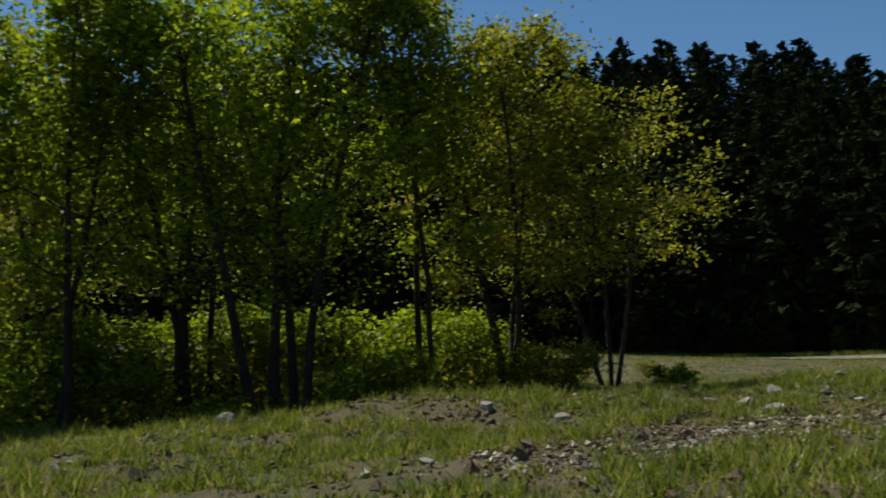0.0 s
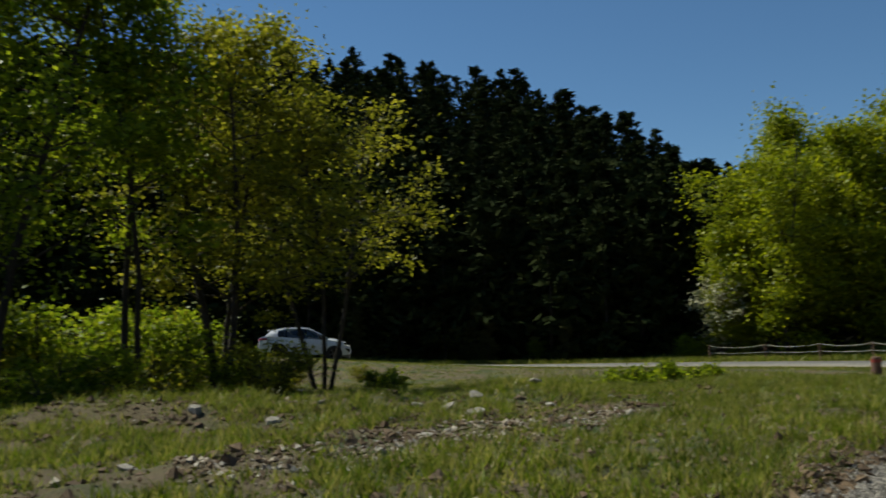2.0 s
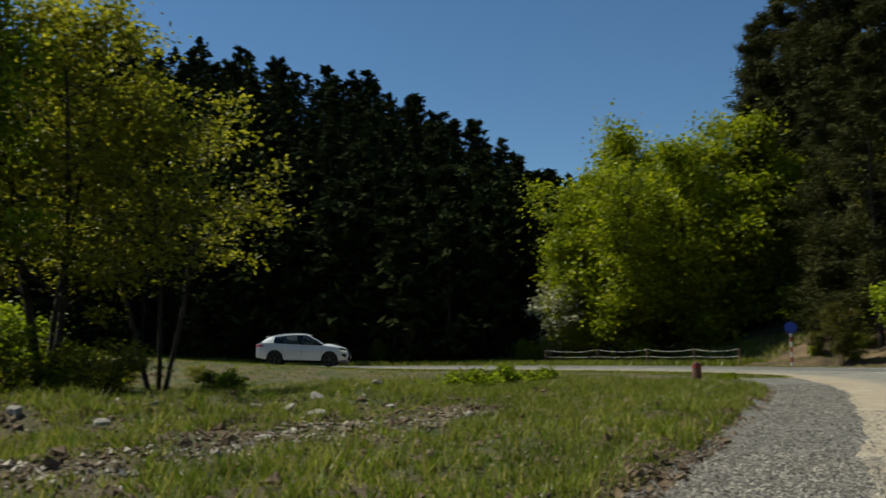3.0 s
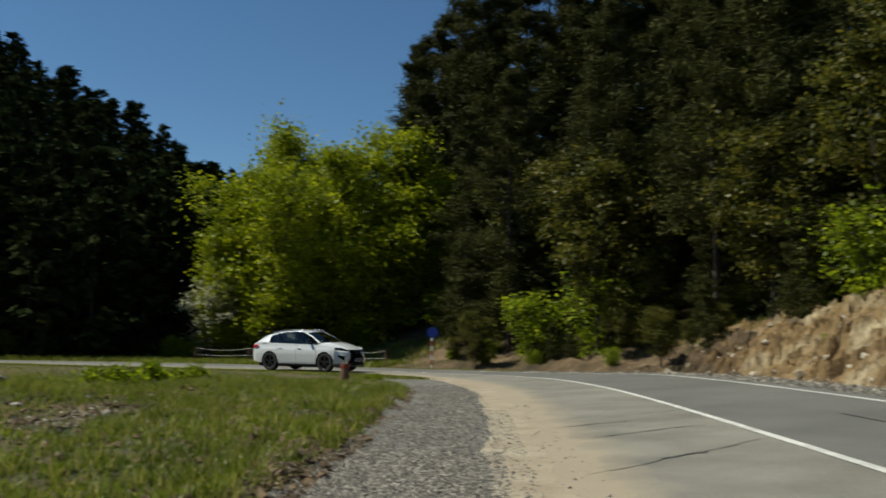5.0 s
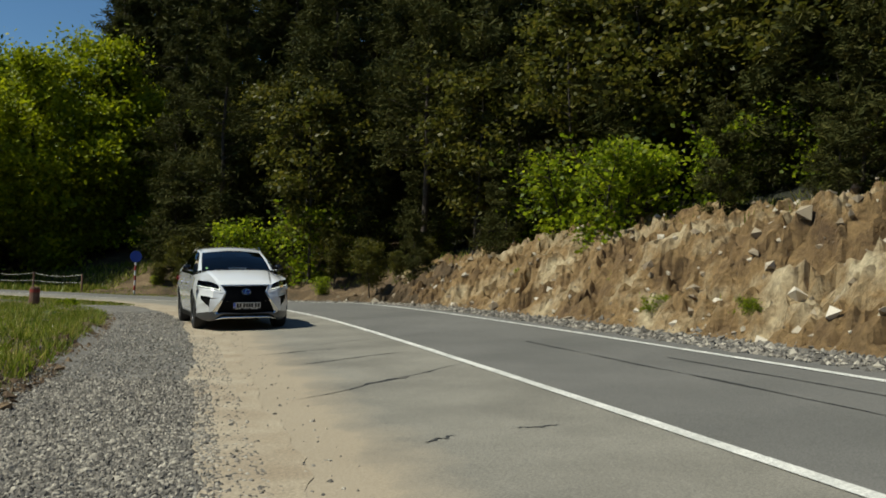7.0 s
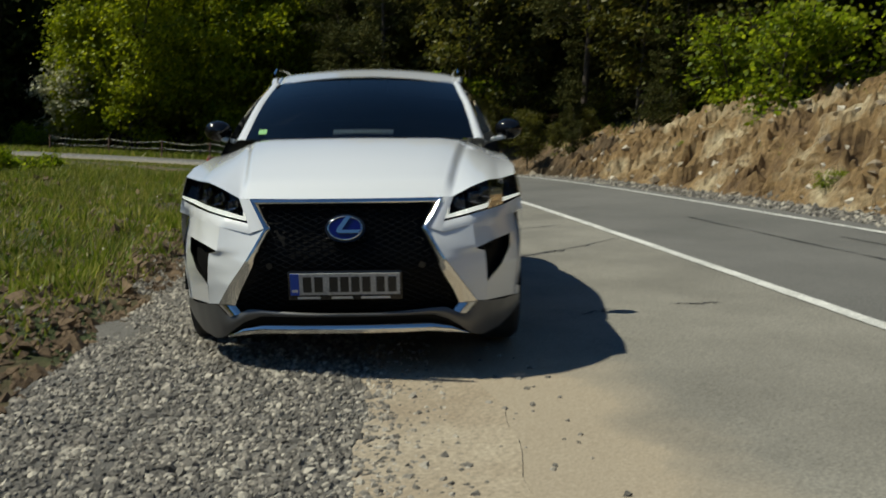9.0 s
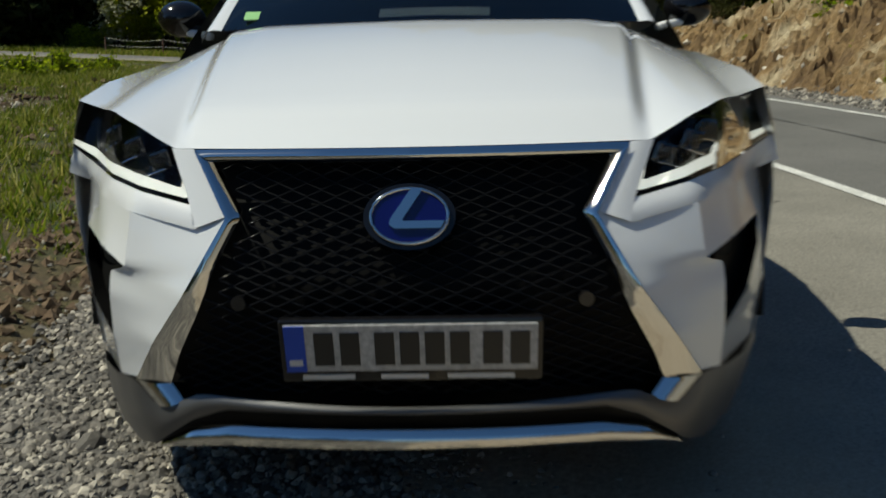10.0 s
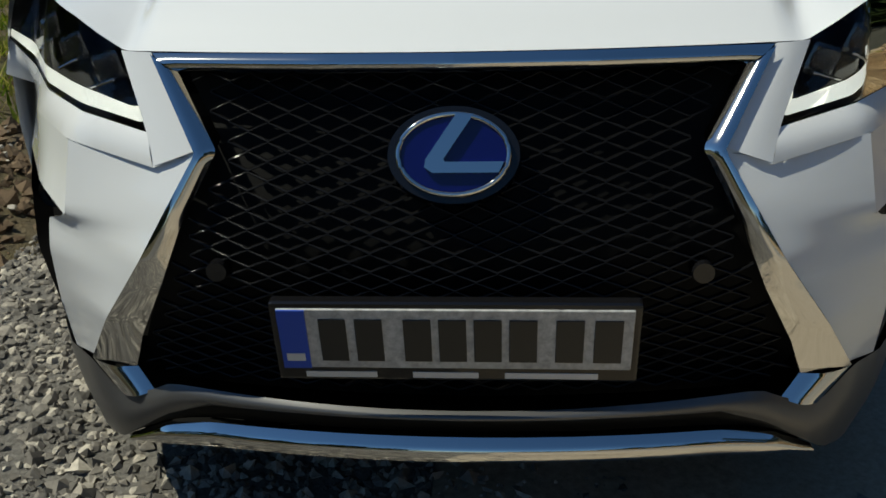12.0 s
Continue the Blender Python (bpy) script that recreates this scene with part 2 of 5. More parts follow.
def grid_mesh(name, gx, gy, z, material, smooth=True):
    nx, ny = len(gx), len(gy)
    X, Y = np.meshgrid(gx, gy)
    v = np.stack([X.ravel(), Y.ravel(), z.ravel()], 1)
    i = (np.arange(ny - 1)[:, None] * nx + np.arange(nx - 1)[None, :]).ravel()
    return mesh_np(name, v, np.stack([i, i + 1, i + nx + 1, i + nx], 1), material, smooth)


gx, gy = axis_coords(-14, 36, 0.28, 1500), axis_coords(-8, 54, 0.28, 1500)
GX, GY = np.meshgrid(gx, gy)
me = grid_mesh("ground", gx, gy, land(GX, GY, 0.08), M["grass_ground"])
me.materials.append(M["shaded_forest_floor"])
me.materials.append(M["bank"])
me.materials.append(M["litter"])
fc = np.zeros(len(me.polygons) * 3, np.float32)
me.polygons.foreach_get("center", fc)
fc = fc.reshape(-1, 3)
fu, fd = road_coords(fc[:, 0], fc[:, 1])
idx = np.zeros(len(fc), np.int32)
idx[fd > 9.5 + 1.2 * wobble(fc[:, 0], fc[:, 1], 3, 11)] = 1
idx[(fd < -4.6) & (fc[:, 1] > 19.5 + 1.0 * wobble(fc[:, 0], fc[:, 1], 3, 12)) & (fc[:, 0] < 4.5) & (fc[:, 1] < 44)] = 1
idx[(fd > 4.9) & (fd < 9.6 + 1.0 * wobble(fc[:, 0], fc[:, 1], 2.5, 13)) & (fu < BEND + 4)] = 2
faz = np.degrees(np.arctan2(fc[:, 0], fc[:, 1]))
idx[(fd > 4.9) & (fd < 17) & (faz > 43) & (faz < 66.5 + 2.0 * wobble(fc[:, 0], fc[:, 1], 3, 14)) & (fc[:, 0] > 0)] = 3
idx[(fd > 4.0) & (fd < 11 + 1.5 * wobble(fc[:, 0], fc[:, 1], 4, 19)) & (faz > 26) & (faz < 40)] = 0
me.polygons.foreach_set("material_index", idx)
ground = tagged(new("ground", me), "grassy stony meadow and wooded hillside round a road bend", "ground", kind="structure")


def ribbon(name, d0, d1, u0, u1, material, lift, label, edge=0.0, seed=0, cols=6, kind="structure", spread=0.0):
    """A strip along the road, draped over the land; d0 and d1 are offsets from the centre line."""
    uu = np.arange(max(u0, NEAR - 14), u1, 0.14) if edge > 0.05 else ARC[(ARC >= u0) & (ARC <= u1)]
    line = np.column_stack([np.interp(uu, ARC, LINE[:, 0]), np.interp(uu, ARC, LINE[:, 1])])
    nor = np.column_stack([np.interp(uu, ARC, NOR[:, 0]), np.interp(uu, ARC, NOR[:, 1])])
    rows = []
    for c in range(cols + 1):
        w = c / cols
        off = d0 + (d1 - d0) * w
        e = edge * (wobble(uu, uu * 0, 2.3, seed) + 0.6 * wobble(uu, uu * 0, 0.8, seed + 1) + 0.35 * wobble(uu, uu * 0, 0.33, seed + 4)) * (1 if c == 0 else 0)
        e2 = edge * (wobble(uu, uu * 0, 2.9, seed + 2) + 0.5 * wobble(uu, uu * 0, 0.9, seed + 3) + 0.35 * wobble(uu, uu * 0, 0.36, seed + 5)) * (1 if c == cols else 0)
        e = e - spread * np.clip(uu - NEAR - 3, 0, 20) * (1 - w)
        p = line + nor * (off + e + e2)[:, None]
        rows.append(np.column_stack([p, land(p[:, 0], p[:, 1]) + lift]))
    v = np.stack(rows, 1).reshape(-1, 3)
    n = cols + 1
    i = (np.arange(len(uu) - 1)[:, None] * n + np.arange(cols)[None, :]).ravel()
    ob = new(name, mesh_np(name, v, np.stack([i, i + n, i + n + 1, i + 1], 1)[:, ::-1], material, True))
    strip = ob.data.uv_layers.new(name="strip")
    vi = np.zeros(len(ob.data.loops), np.int32)
    ob.data.loops.foreach_get("vertex_index", vi)
    across = np.abs(d1 - d0) * (vi % n) / cols
    strip.data.foreach_set("uv", np.column_stack([uu[vi // n], across]).astype(np.float32).ravel())
    return tagged(ob, label, name.split("_")[0], kind=kind)


END = ARC[-1]
ribbon("road", -2.72, 0.0, 0, END, M["asphalt"], 0.012, "dusty worn asphalt lane on the inside of the bend", 0.0, 31, 8)
ribbon("road_outer", 0.0, 3.6, 0, END, M["asphalt_dark"], 0.012, "grey asphalt lane on the outside of the bend", 0.0, 33, 8)
ribbon("pavement_shoulder", 3.5, 5.2, 0, BEND + 6, M["gravel_bed"], 0.006, "grey gravel shoulder below the cut bank", 0.12, 41, 5)
ribbon("sand_verge", -3.25, -2.64, 0, BEND - 2, M["sand"], 0.018, "pale sandy verge beside the asphalt", 0.07, 51, 5)
ribbon("gravel_verge", -4.62, -2.85, 0, BEND - 3, M["gravel_bed"], 0.010, "grey gravel verge beside the road", 0.13, 61, 8, "structure", 0.035)
ribbon("centre_line_marking", -0.06, 0.06, 0, END, M["paint"], 0.020, "white painted centre line on the asphalt", 0.006, 71, 2)
ribbon("edge_line_marking", 3.1, 3.22, 0, BEND + 4, M["paint"], 0.020, "white painted edge line on the asphalt", 0.012, 81, 2)


# ---- trees ----
def leaf_quads(centres, size, rng, flat=0.5, long=1.6):
    """Leaf faces, one folded quad each, at the given points."""
    n = len(centres)
    a = rng.normal(size=(n, 3))
    a[:, 2] *= flat
    a /= np.linalg.norm(a, axis=1)[:, None] + 1e-9
    b = rng.normal(size=(n, 3))
    b -= a * np.sum(a * b, 1)[:, None]
    b /= np.linalg.norm(b, axis=1)[:, None] + 1e-9
    s = size * rng.uniform(0.6, 1.4, n)[:, None]
    v = np.stack([centres - a * s * long * 0.5, centres + b * s * 0.5, centres + a * s * long * 0.5, centres - b * s * 0.5], 1)
    return v.reshape(-1, 3), np.arange(4 * n).reshape(n, 4)


def tubes(paths, sides=6):
    """Tapered tubes along lists of (point, radius)."""
    vs, fs, base = [], [], 0
    ang = np.linspace(0, 2 * np.pi, sides, endpoint=False)
    for path in paths:
        pts = np.array([p for p, r in path], float)
        rad = np.array([r for p, r in path], float)
        t = np.gradient(pts, axis=0)
        t /= np.linalg.norm(t, axis=1)[:, None] + 1e-9
        ref = np.where(np.abs(t[:, 2:3]) > 0.9, np.array([[1.0, 0, 0]]), np.array([[0, 0, 1.0]]))
        e1 = np.cross(t, ref)
        e1 /= np.linalg.norm(e1, axis=1)[:, None] + 1e-9
        e2 = np.cross(t, e1)
        ring = pts[:, None] + rad[:, None, None] * (np.cos(ang)[None, :, None] * e1[:, None] + np.sin(ang)[None, :, None] * e2[:, None])
        vs.append(ring.reshape(-1, 3))
        m = len(pts)
        i, j = np.meshgrid(np.arange(m - 1), np.arange(sides), indexing="ij")
        i, j = i.ravel(), j.ravel()
        j2 = (j + 1) % sides
        fs.append(np.stack([i * sides + j, i * sides + j2, (i + 1) * sides + j2, (i + 1) * sides + j], 1) + base)
        base += m * sides
    return np.concatenate(vs), np.concatenate(fs)


def bent(rng, p, way, length, r0, r1, n=6, wander=0.12, lift=0.0):
    path = [(np.array(p, float), r0)]
    way = np.array(way, float)
    q = np.array(p, float)
    for i in range(n):
        way = way + rng.normal(size=3) * wander + np.array([0, 0, lift])
        way /= np.linalg.norm(way)
        q = q + way * length / n
        path.append((q.copy(), r0 + (r1 - r0) * (i + 1) / n))
    return path


def broadleaf(name, seed, height, spread, stems, leaves, size, leaf_mat, label, lean=0.12, low=0.25, r0=0.14, puff=0.55, stem_spread=0.35):
    """A broadleaf tree: trunk or several stems with limbs, twigs, and leaves in clumps at the twigs."""
    rng = np.random.RandomState(seed)
    thing = tagged(new(name), label, "tree" if "tree" in name else "shrub")
    trunks, limbs, tips = [], [], []
    for s in range(stems):
        a = rng.uniform(0, 6.28)
        foot = np.array([np.cos(a), np.sin(a), 0]) * stem_spread * rng.uniform(0.3, 1) * (stems > 1)
        way = np.array([np.cos(a) * lean, np.sin(a) * lean, 1.0]) + rng.normal(size=3) * 0.05
        hh = height * rng.uniform(0.8, 1.0)
        tr = bent(rng, foot - np.array([0, 0, 0.3]), way, hh + 0.3, r0 * rng.uniform(0.8, 1.2), 0.02, 9, 0.06, 0.03)
        trunks.append(tr)
        for k in range(int(9 + height)):
            f = rng.uniform(low, 0.97)
            i = min(int(f * 9), 8)
            p = tr[i][0] + (tr[i + 1][0] - tr[i][0]) * (f * 9 - i)
            b = rng.uniform(0, 6.28)
            ln = spread * (1.15 - 0.75 * abs(f - 0.45) / 0.55) * rng.uniform(0.55, 1.05)
            lim = bent(rng, p, (np.cos(b), np.sin(b), rng.uniform(0.1, 0.7)), ln, max(0.012, tr[i][1] * 0.42), 0.008, 5, 0.16, 0.03)
            limbs.append(lim)
            for q in range(4):
                j = rng.randint(1, 5)
                tw = bent(rng, lim[j][0], lim[j][0] - lim[j - 1][0] + rng.normal(size=3) * 0.25, ln * 0.4, 0.010, 0.004, 3, 0.25, 0.02)
                limbs.append(tw)
                tips += [tw[2][0], tw[3][0]]
            tips += [lim[4][0], lim[5][0], lim[3][0]]
    v, f = tubes(trunks, 8)
    part_np("trunk", v, f, M["bark"], thing, smooth=True)
    v, f = tubes(limbs, 4)
    part_np("branchwork", v, f, M["bark"], thing, smooth=True)["kind"] = "stuff"
    tips = np.array(tips)
    w = rng.gamma(0.8, 1.0, len(tips)) + 0.05
    pick = rng.choice(len(tips), leaves, p=w / w.sum())
    c = tips[pick] + rng.normal(size=(leaves, 3)) * puff * np.array([1, 1, 0.6]) * rng.uniform(0.3, 1, (leaves, 1))
    v, f = leaf_quads(c, size, rng)
    part_np("crown", v, f, leaf_mat, thing)
    return thing


def pine_arrays(rng, height, radius, bare, needles, size, whorl=0.7):
    """Trunk, boughs and needle sprays of a pine."""
    tr = [(np.array([0.02 * rng.normal() * k, 0.02 * rng.normal() * k, -0.4 + (height + 0.4) * k / 8]), 0.125 * height / 14 * (1 - 0.9 * k / 8) + 0.015) for k in range(9)]
    boughs, tips = [], []
    z = height * bare
    while z < height - 0.3:
        f = (z - height * bare) / (height * (1 - bare))
        ln = radius * (1.05 - f) ** 0.75 * (0.75 + 0.25 * min(1, f * 5)) + 0.12
        for k in range(rng.randint(3, 6)):
            b = rng.uniform(0, 6.28)
            l = ln * rng.uniform(0.5, 1.15)
            if l < 0.15:
                continue
            bo = bent(rng, (0, 0, z), (np.cos(b), np.sin(b), 0.05 + 0.5 * f), l, 0.03, 0.008, 4, 0.10, 0.05)
            boughs.append(bo)
            for j in range(1, 5):
                tips += [(bo[j][0], l)] * j
        z += whorl * rng.uniform(0.6, 1.3)
    tips.append((np.array([0, 0, height]), 0.4))
    P = np.array([t[0] for t in tips])
    L = np.array([t[1] for t in tips])
    k = rng.randint(0, len(P), needles)
    c = P[k] + rng.normal(size=(needles, 3)) * np.array([0.22, 0.22, 0.13]) * (0.6 + 0.35 * L[k])[:, None]
    return tr, boughs, c


def pine(name, seed, height, radius, bare, needles, size, label):
    rng = np.random.RandomState(seed)
    thing = tagged(new(name), label, "tree")
    tr, boughs, c = pine_arrays(rng, height, radius, bare, needles, size)
    v, f = tubes([tr], 8)
    part_np("trunk", v, f, M["pine_bark"], thing, smooth=True)
    v, f = tubes(boughs, 4)
    part_np("branchwork", v, f, M["pine_bark"], thing, smooth=True)["kind"] = "stuff"
    v, f = leaf_quads(c, size, rng, 0.6, 6.0)
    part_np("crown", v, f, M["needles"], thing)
    return thing


def at(x, y, turn=0, sink=0.05, scale=1.0):
    z = float(land(np.array([x]), np.array([y]))[0])
    return pose(x, y, z - sink, 0, 0, turn) @ Matrix.Diagonal((scale, scale, scale, 1))


def put(thing, x, y, turn=0, scale=1.0, group=""):
    thing.matrix_basis = at(x, y, turn, 0.05, scale)
    if group:
        thing["group"] = group
    return thing


def again(thing, x, y, turn, scale, group=""):
    ob = copy_thing(thing, at(x, y, turn, 0.05, 1.0))
    ob.scale = (scale, scale, scale)
    if group:
        ob["group"] = group
    return ob


def polar(az, r):
    return r * math.sin(radians(az)), r * math.cos(radians(az))


# grove beyond the meadow
G1 = "grove of young trees beyond the meadow"
ta = broadleaf("ash_tree", 11, 17.0, 3.7, 4, 20000, 0.115, M["leaf_green"], "young broadleaf tree with several dark stems and fresh green leaves", 0.10, 0.30, 0.16, 0.6, 0.7)
put(ta, *polar(-9.6, 24.5), 0, 1, G1)
tb = broadleaf("willow_tree", 12, 13.0, 3.6, 3, 18000, 0.10, M["leaf_yellow"], "broadleaf tree with sparse yellow-green spring leaves", 0.14, 0.22, 0.11, 0.5, 0.5)
put(tb, *polar(3.9, 26), 40, 1, G1)
tc_ = broadleaf("ash_tree", 13, 15.5, 3.0, 2, 13500, 0.115, M["leaf_green"], "slender broadleaf tree with fresh green leaves", 0.08, 0.26, 0.12)
put(tc_, *polar(-22.5, 25), 10, 1, G1)
td = broadleaf("willow_tree", 14, 9.5, 3.2, 3, 8500, 0.095, M["leaf_yellow"], "broadleaf tree with thin yellow-green leaves and drooping boughs", 0.24, 0.34, 0.09)
put(td, *polar(10.2, 28), 120, 1, G1)
for src, az, r, turn, sc in ((ta, -15.5, 29, 70, 0.95), (tc_, -1.2, 25.5, 200, 0.92), (tc_, -28, 26, 210, 1.0), (tb, -25, 33, 20, 1.1)):
    again(src, *polar(az, r), turn, sc, G1)
SH = "undergrowth along the grove"
sa = broadleaf("leafy_bush", 21, 2.6, 1.4, 5, 3400, 0.095, M["leaf_green"], "loose green bush growing under the trees", 0.35, 0.05, 0.03, 0.30, 0.3)
put(sa, *polar(-4.0, 23.5), 0, 1, SH)
sb = broadleaf("leafy_bush", 22, 2.2, 1.5, 6, 3400, 0.085, M["leaf_yellow"], "loose yellow-green bush at the edge of the grove", 0.4, 0.04, 0.03, 0.30, 0.3)
put(sb, *polar(6.6, 27.5), 0, 0.62, SH)
for src, az, r, turn, sc in ((sa, -7, 26, 50, 0.9), (sb, -2, 25, 80, 1.0), (sa, 1.6, 27, 140, 1.0), (sb, 4.9, 29, 190, 0.7), (sa, -13, 24, 230, 0.8), (sb, -17, 24.5, 280, 0.9), (sa, -20, 27, 30, 1.1),
                             (sa, -26, 23, 100, 0.9), (sb, 8.2, 29, 260, 0.36), (sb, -11, 29, 320, 1.3), (sa, -24, 30, 20, 1.3), (sa, -30, 26, 70, 1.1), (sb, 12.6, 33, 40, 0.3), (sa, 3.0, 34, 150, 0.9), (sa, -8.6, 33, 50, 1.0), (sb, -4.2, 34, 90, 1.0), (sa, -0.5, 35, 170, 1.1), (sb, -11.5, 34, 200, 0.9),
                             (sa, -14.5, 30, 15, 1.5), (sa, -18, 31, 75, 1.3), (sa, -9.5, 31, 145, 1.4), (sa, -6, 30, 215, 1.3), (sa, -2.5, 32, 285, 1.15), (sa, 0.5, 33, 340, 1.1), (sb, 3.2, 32.5, 25, 0.7), (sa, -21.5, 31, 95, 1.5), (sa, -25.5, 29, 165, 1.3), (sa, -27.5, 33, 235, 1.6), (sb, 7.2, 25.5, 305, 0.75), (sa, 5.6, 26, 55, 0.6), (sa, -12, 36, 125, 1.2)):
    again(src, *polar(az, r), turn, sc, SH)

# the bright tree and its neighbours beyond the bend
G2 = "trees beyond the bend"
tg = broadleaf("maple_tree", 31, 13.5, 4.0, 3, 40000, 0.145, M["leaf_bright"], "full round tree with bright fresh green leaves", 0.16, 0.05, 0.16, 0.75, 0.6)
put(tg, *polar(44.0, 55), 0, 1.08, G2)
th = broadleaf("maple_tree", 32, 12.0, 3.4, 4, 26000, 0.14, M["leaf_bright"], "round tree with fresh yellow-green leaves down to the ground", 0.18, 0.03, 0.12, 0.7, 0.6)
put(th, *polar(38.6, 53), 0, 1.0, G2)
for src, az, r, turn, sc in ((tg, 41.3, 61, 130, 1.15), (th, 36.8, 56, 200, 0.75), (tg, 46.6, 60, 260, 0.8), (th, 48.5, 58, 40, 0.85), (th, 35.9, 54, 300, 0.42), (tg, 51, 57, 20, 0.6)):
    again(src, *polar(az, r), turn, sc, G2)

# right-hand pinewood above the cut bank
tw_ = broadleaf("blossom_bush", 35, 5.0, 2.0, 5, 6500, 0.13, M["blossom"], "tall shrub with pale blossom beside the road bend", 0.25, 0.05, 0.05, 0.4, 0.5)
put(tw_, *polar(35.3, 54.5), 0, 1.0, G2)
G3 = "pinewood above the road"
pa = pine("pine_tree", 41, 18.0, 3.0, 0.30, 15000, 0.062, "tall dark pine with a bare lower trunk")
pb = pine("pine_tree", 42, 16.0, 2.8, 0.14, 15000, 0.062, "dark green pine with drooping boughs")
pc = pine("pine_tree", 43, 8.5, 2.3, 0.05, 9000, 0.06, "young dense pine on the wooded slope")
put(pa, *polar(47.5, 62), 0, 1.05, G3)
put(pb, *polar(52.5, 58), 0, 1.0, G3)
put(pc, *polar(62, 48), 0, 0.8, G3)
rng = np.random.RandomState(5)
spots, tries = [polar(47.5, 62), polar(52.5, 58), polar(62, 48)], 0
while len(spots) < 125 and tries < 9000:
    tries += 1
    az, r = rng.uniform(47.0, 112), rng.uniform(16, 95)
    x, y = polar(az, r)
    u_, d_ = road_coords([x], [y])
    if d_[0] < 9.2 or d_[0] > 62 or min((x - q[0]) ** 2 + (y - q[1]) ** 2 for q in spots) < (2.0 + 0.03 * r) ** 2:
        continue
    spots.append((x, y))
    near = d_[0] < 13
    src = pc if r < 36 else (pa, pb, pc)[rng.choice(3, p=(0.30, 0.30, 0.40) if near else (0.42, 0.43, 0.15))]
    again(src, x, y, rng.uniform(0, 360), rng.uniform(0.8, 1.12), G3)
for k in range(64):
    az, r = rng.uniform(50, 100), rng.uniform(20, 62)
    x, y = polar(az, r)
    if 8.8 < road_coords([x], [y])[1][0] < 19:
        again(pc, x, y, rng.uniform(0, 360), rng.uniform(0.28, 0.6), G3)
# tall trees that close the wood's edge above the bend, and a dense young growth under them
for src, az, r, turn, sc in ((pb, 49.2, 63, 20, 1.30), (pb, 50.6, 66, 80, 1.45), (pa, 51.6, 60, 140, 1.35), (pb, 53.6, 62, 200, 1.40), (pb, 54.8, 57, 260, 1.25), (pa, 56.2, 60, 320, 1.35), (pb, 57.6, 56, 15, 1.30),
                             (pb, 59.2, 58, 75, 1.40), (pb, 60.8, 54, 135, 1.25), (pb, 62.6, 55, 195, 1.35), (pb, 64.4, 51, 255, 1.25), (pb, 66.4, 50, 315, 1.30), (pb, 68.4, 47, 45, 1.20), (pb, 52.6, 70, 45, 1.50), (pb, 58.4, 68, 300, 1.5), (pb, 48.2, 67, 170, 1.25), (pb, 63.6, 64, 10, 1.4)):
    again(src, *polar(az, r), turn, sc, G3)
for k in range(90):
    az, r = rng.uniform(49.5, 70), rng.uniform(36, 64)
    x, y = polar(az, r)
    if 9.5 < road_coords([x], [y])[1][0] < 26:
        again(pc, x, y, rng.uniform(0, 360), rng.uniform(0.5, 0.95), G3)
# the single bare trunk at the edge of the bank
again(pa, *polar(69.6, 36), 70, 1.0, G3)
G4 = "young trees at the edge of the pinewood"
tr_ = broadleaf("oak_tree", 51, 9.0, 2.4, 2, 9000, 0.13, M["leaf_rust"], "slim tree with rusty olive spring leaves", 0.12, 0.25, 0.08, 0.5)
put(tr_, *polar(76, 31), 0, 1, G4)
ts = broadleaf("hazel_bush", 52, 3.6, 1.9, 5, 3600, 0.115, M["leaf_green"], "loose green bush on top of the cut bank", 0.35, 0.05, 0.03, 0.35, 0.4)
put(ts, *polar(79, 27.5), 0, 0.72, G4)
for src, az, r, turn, sc in ((tr_, 72.5, 38, 100, 1.15), (tr_, 82, 28, 190, 1.0), (tr_, 89, 26, 20, 0.9), (tr_, 95, 25, 140, 1.0), (tr_, 66, 44, 250, 1.2), (tr_, 79, 35, 310, 1.25),
                             (ts, 84.5, 26, 60, 0.8), (ts, 90.5, 24.5, 120, 0.75), (ts, 75.5, 30, 200, 0.9), (ts, 87, 29, 250, 0.8), (ts, 71.5, 35.5, 33, 0.6), (ts, 60.5, 47, 80, 0.5), (ts, 56.5, 50, 130, 0.6), (ts, 63.5, 43, 210, 0.55), (ts, 53, 52, 240, 0.7), (ts, 97, 23.5, 10, 0.9), (ts, 67.5, 40, 10, 0.5), (ts, 50, 53, 300, 0.8), (ts, 82, 32, 0, 0.9), (tr_, 59, 50, 10, 0.9)):
    again(src, *polar(az, r), turn, sc, G4)

for k in range(46):
    az, r = rng.uniform(52, 96), rng.uniform(26, 58)
    x, y = polar(az, r)
    if 8.2 < road_coords([x], [y])[1][0] < 17:
        again((tr_, tr_, ts)[k % 3], x, y, rng.uniform(0, 360), rng.uniform(0.7, 1.25), G4)
for k in range(70):
    az, r = rng.uniform(50, 67), rng.uniform(34, 54)
    x, y = polar(az, r)
    if 5.4 < road_coords([x], [y])[1][0] < 10:
        again((sa, tr_, pc)[k % 3], x, y, rng.uniform(0, 360), rng.uniform(0.14, 0.36), G4)
for az, r, sc in ((72.5, 27.0, 0.16), (78.6, 22.0, 0.15), (81.0, 18.6, 0.2), (86.5, 16.2, 0.16), (79.8, 19.6, 0.12)):
    again(sa, *polar(az, r), az * 17, sc, G4)

for x, y, turn, sc in ((6, 57.5, 0, 0.9), (10, 58, 60, 0.7), (14.5, 56.5, 120, 0.8), (18.5, 55, 200, 0.8), (22.5, 51.5, 250, 0.6), (2, 58.5, 310, 1.0), (-3, 59, 20, 0.9), (26, 49, 80, 0.5), (29.5, 45, 140, 0.6)):
    again(sa, x, y, turn, sc, "undergrowth at the foot of the hill")

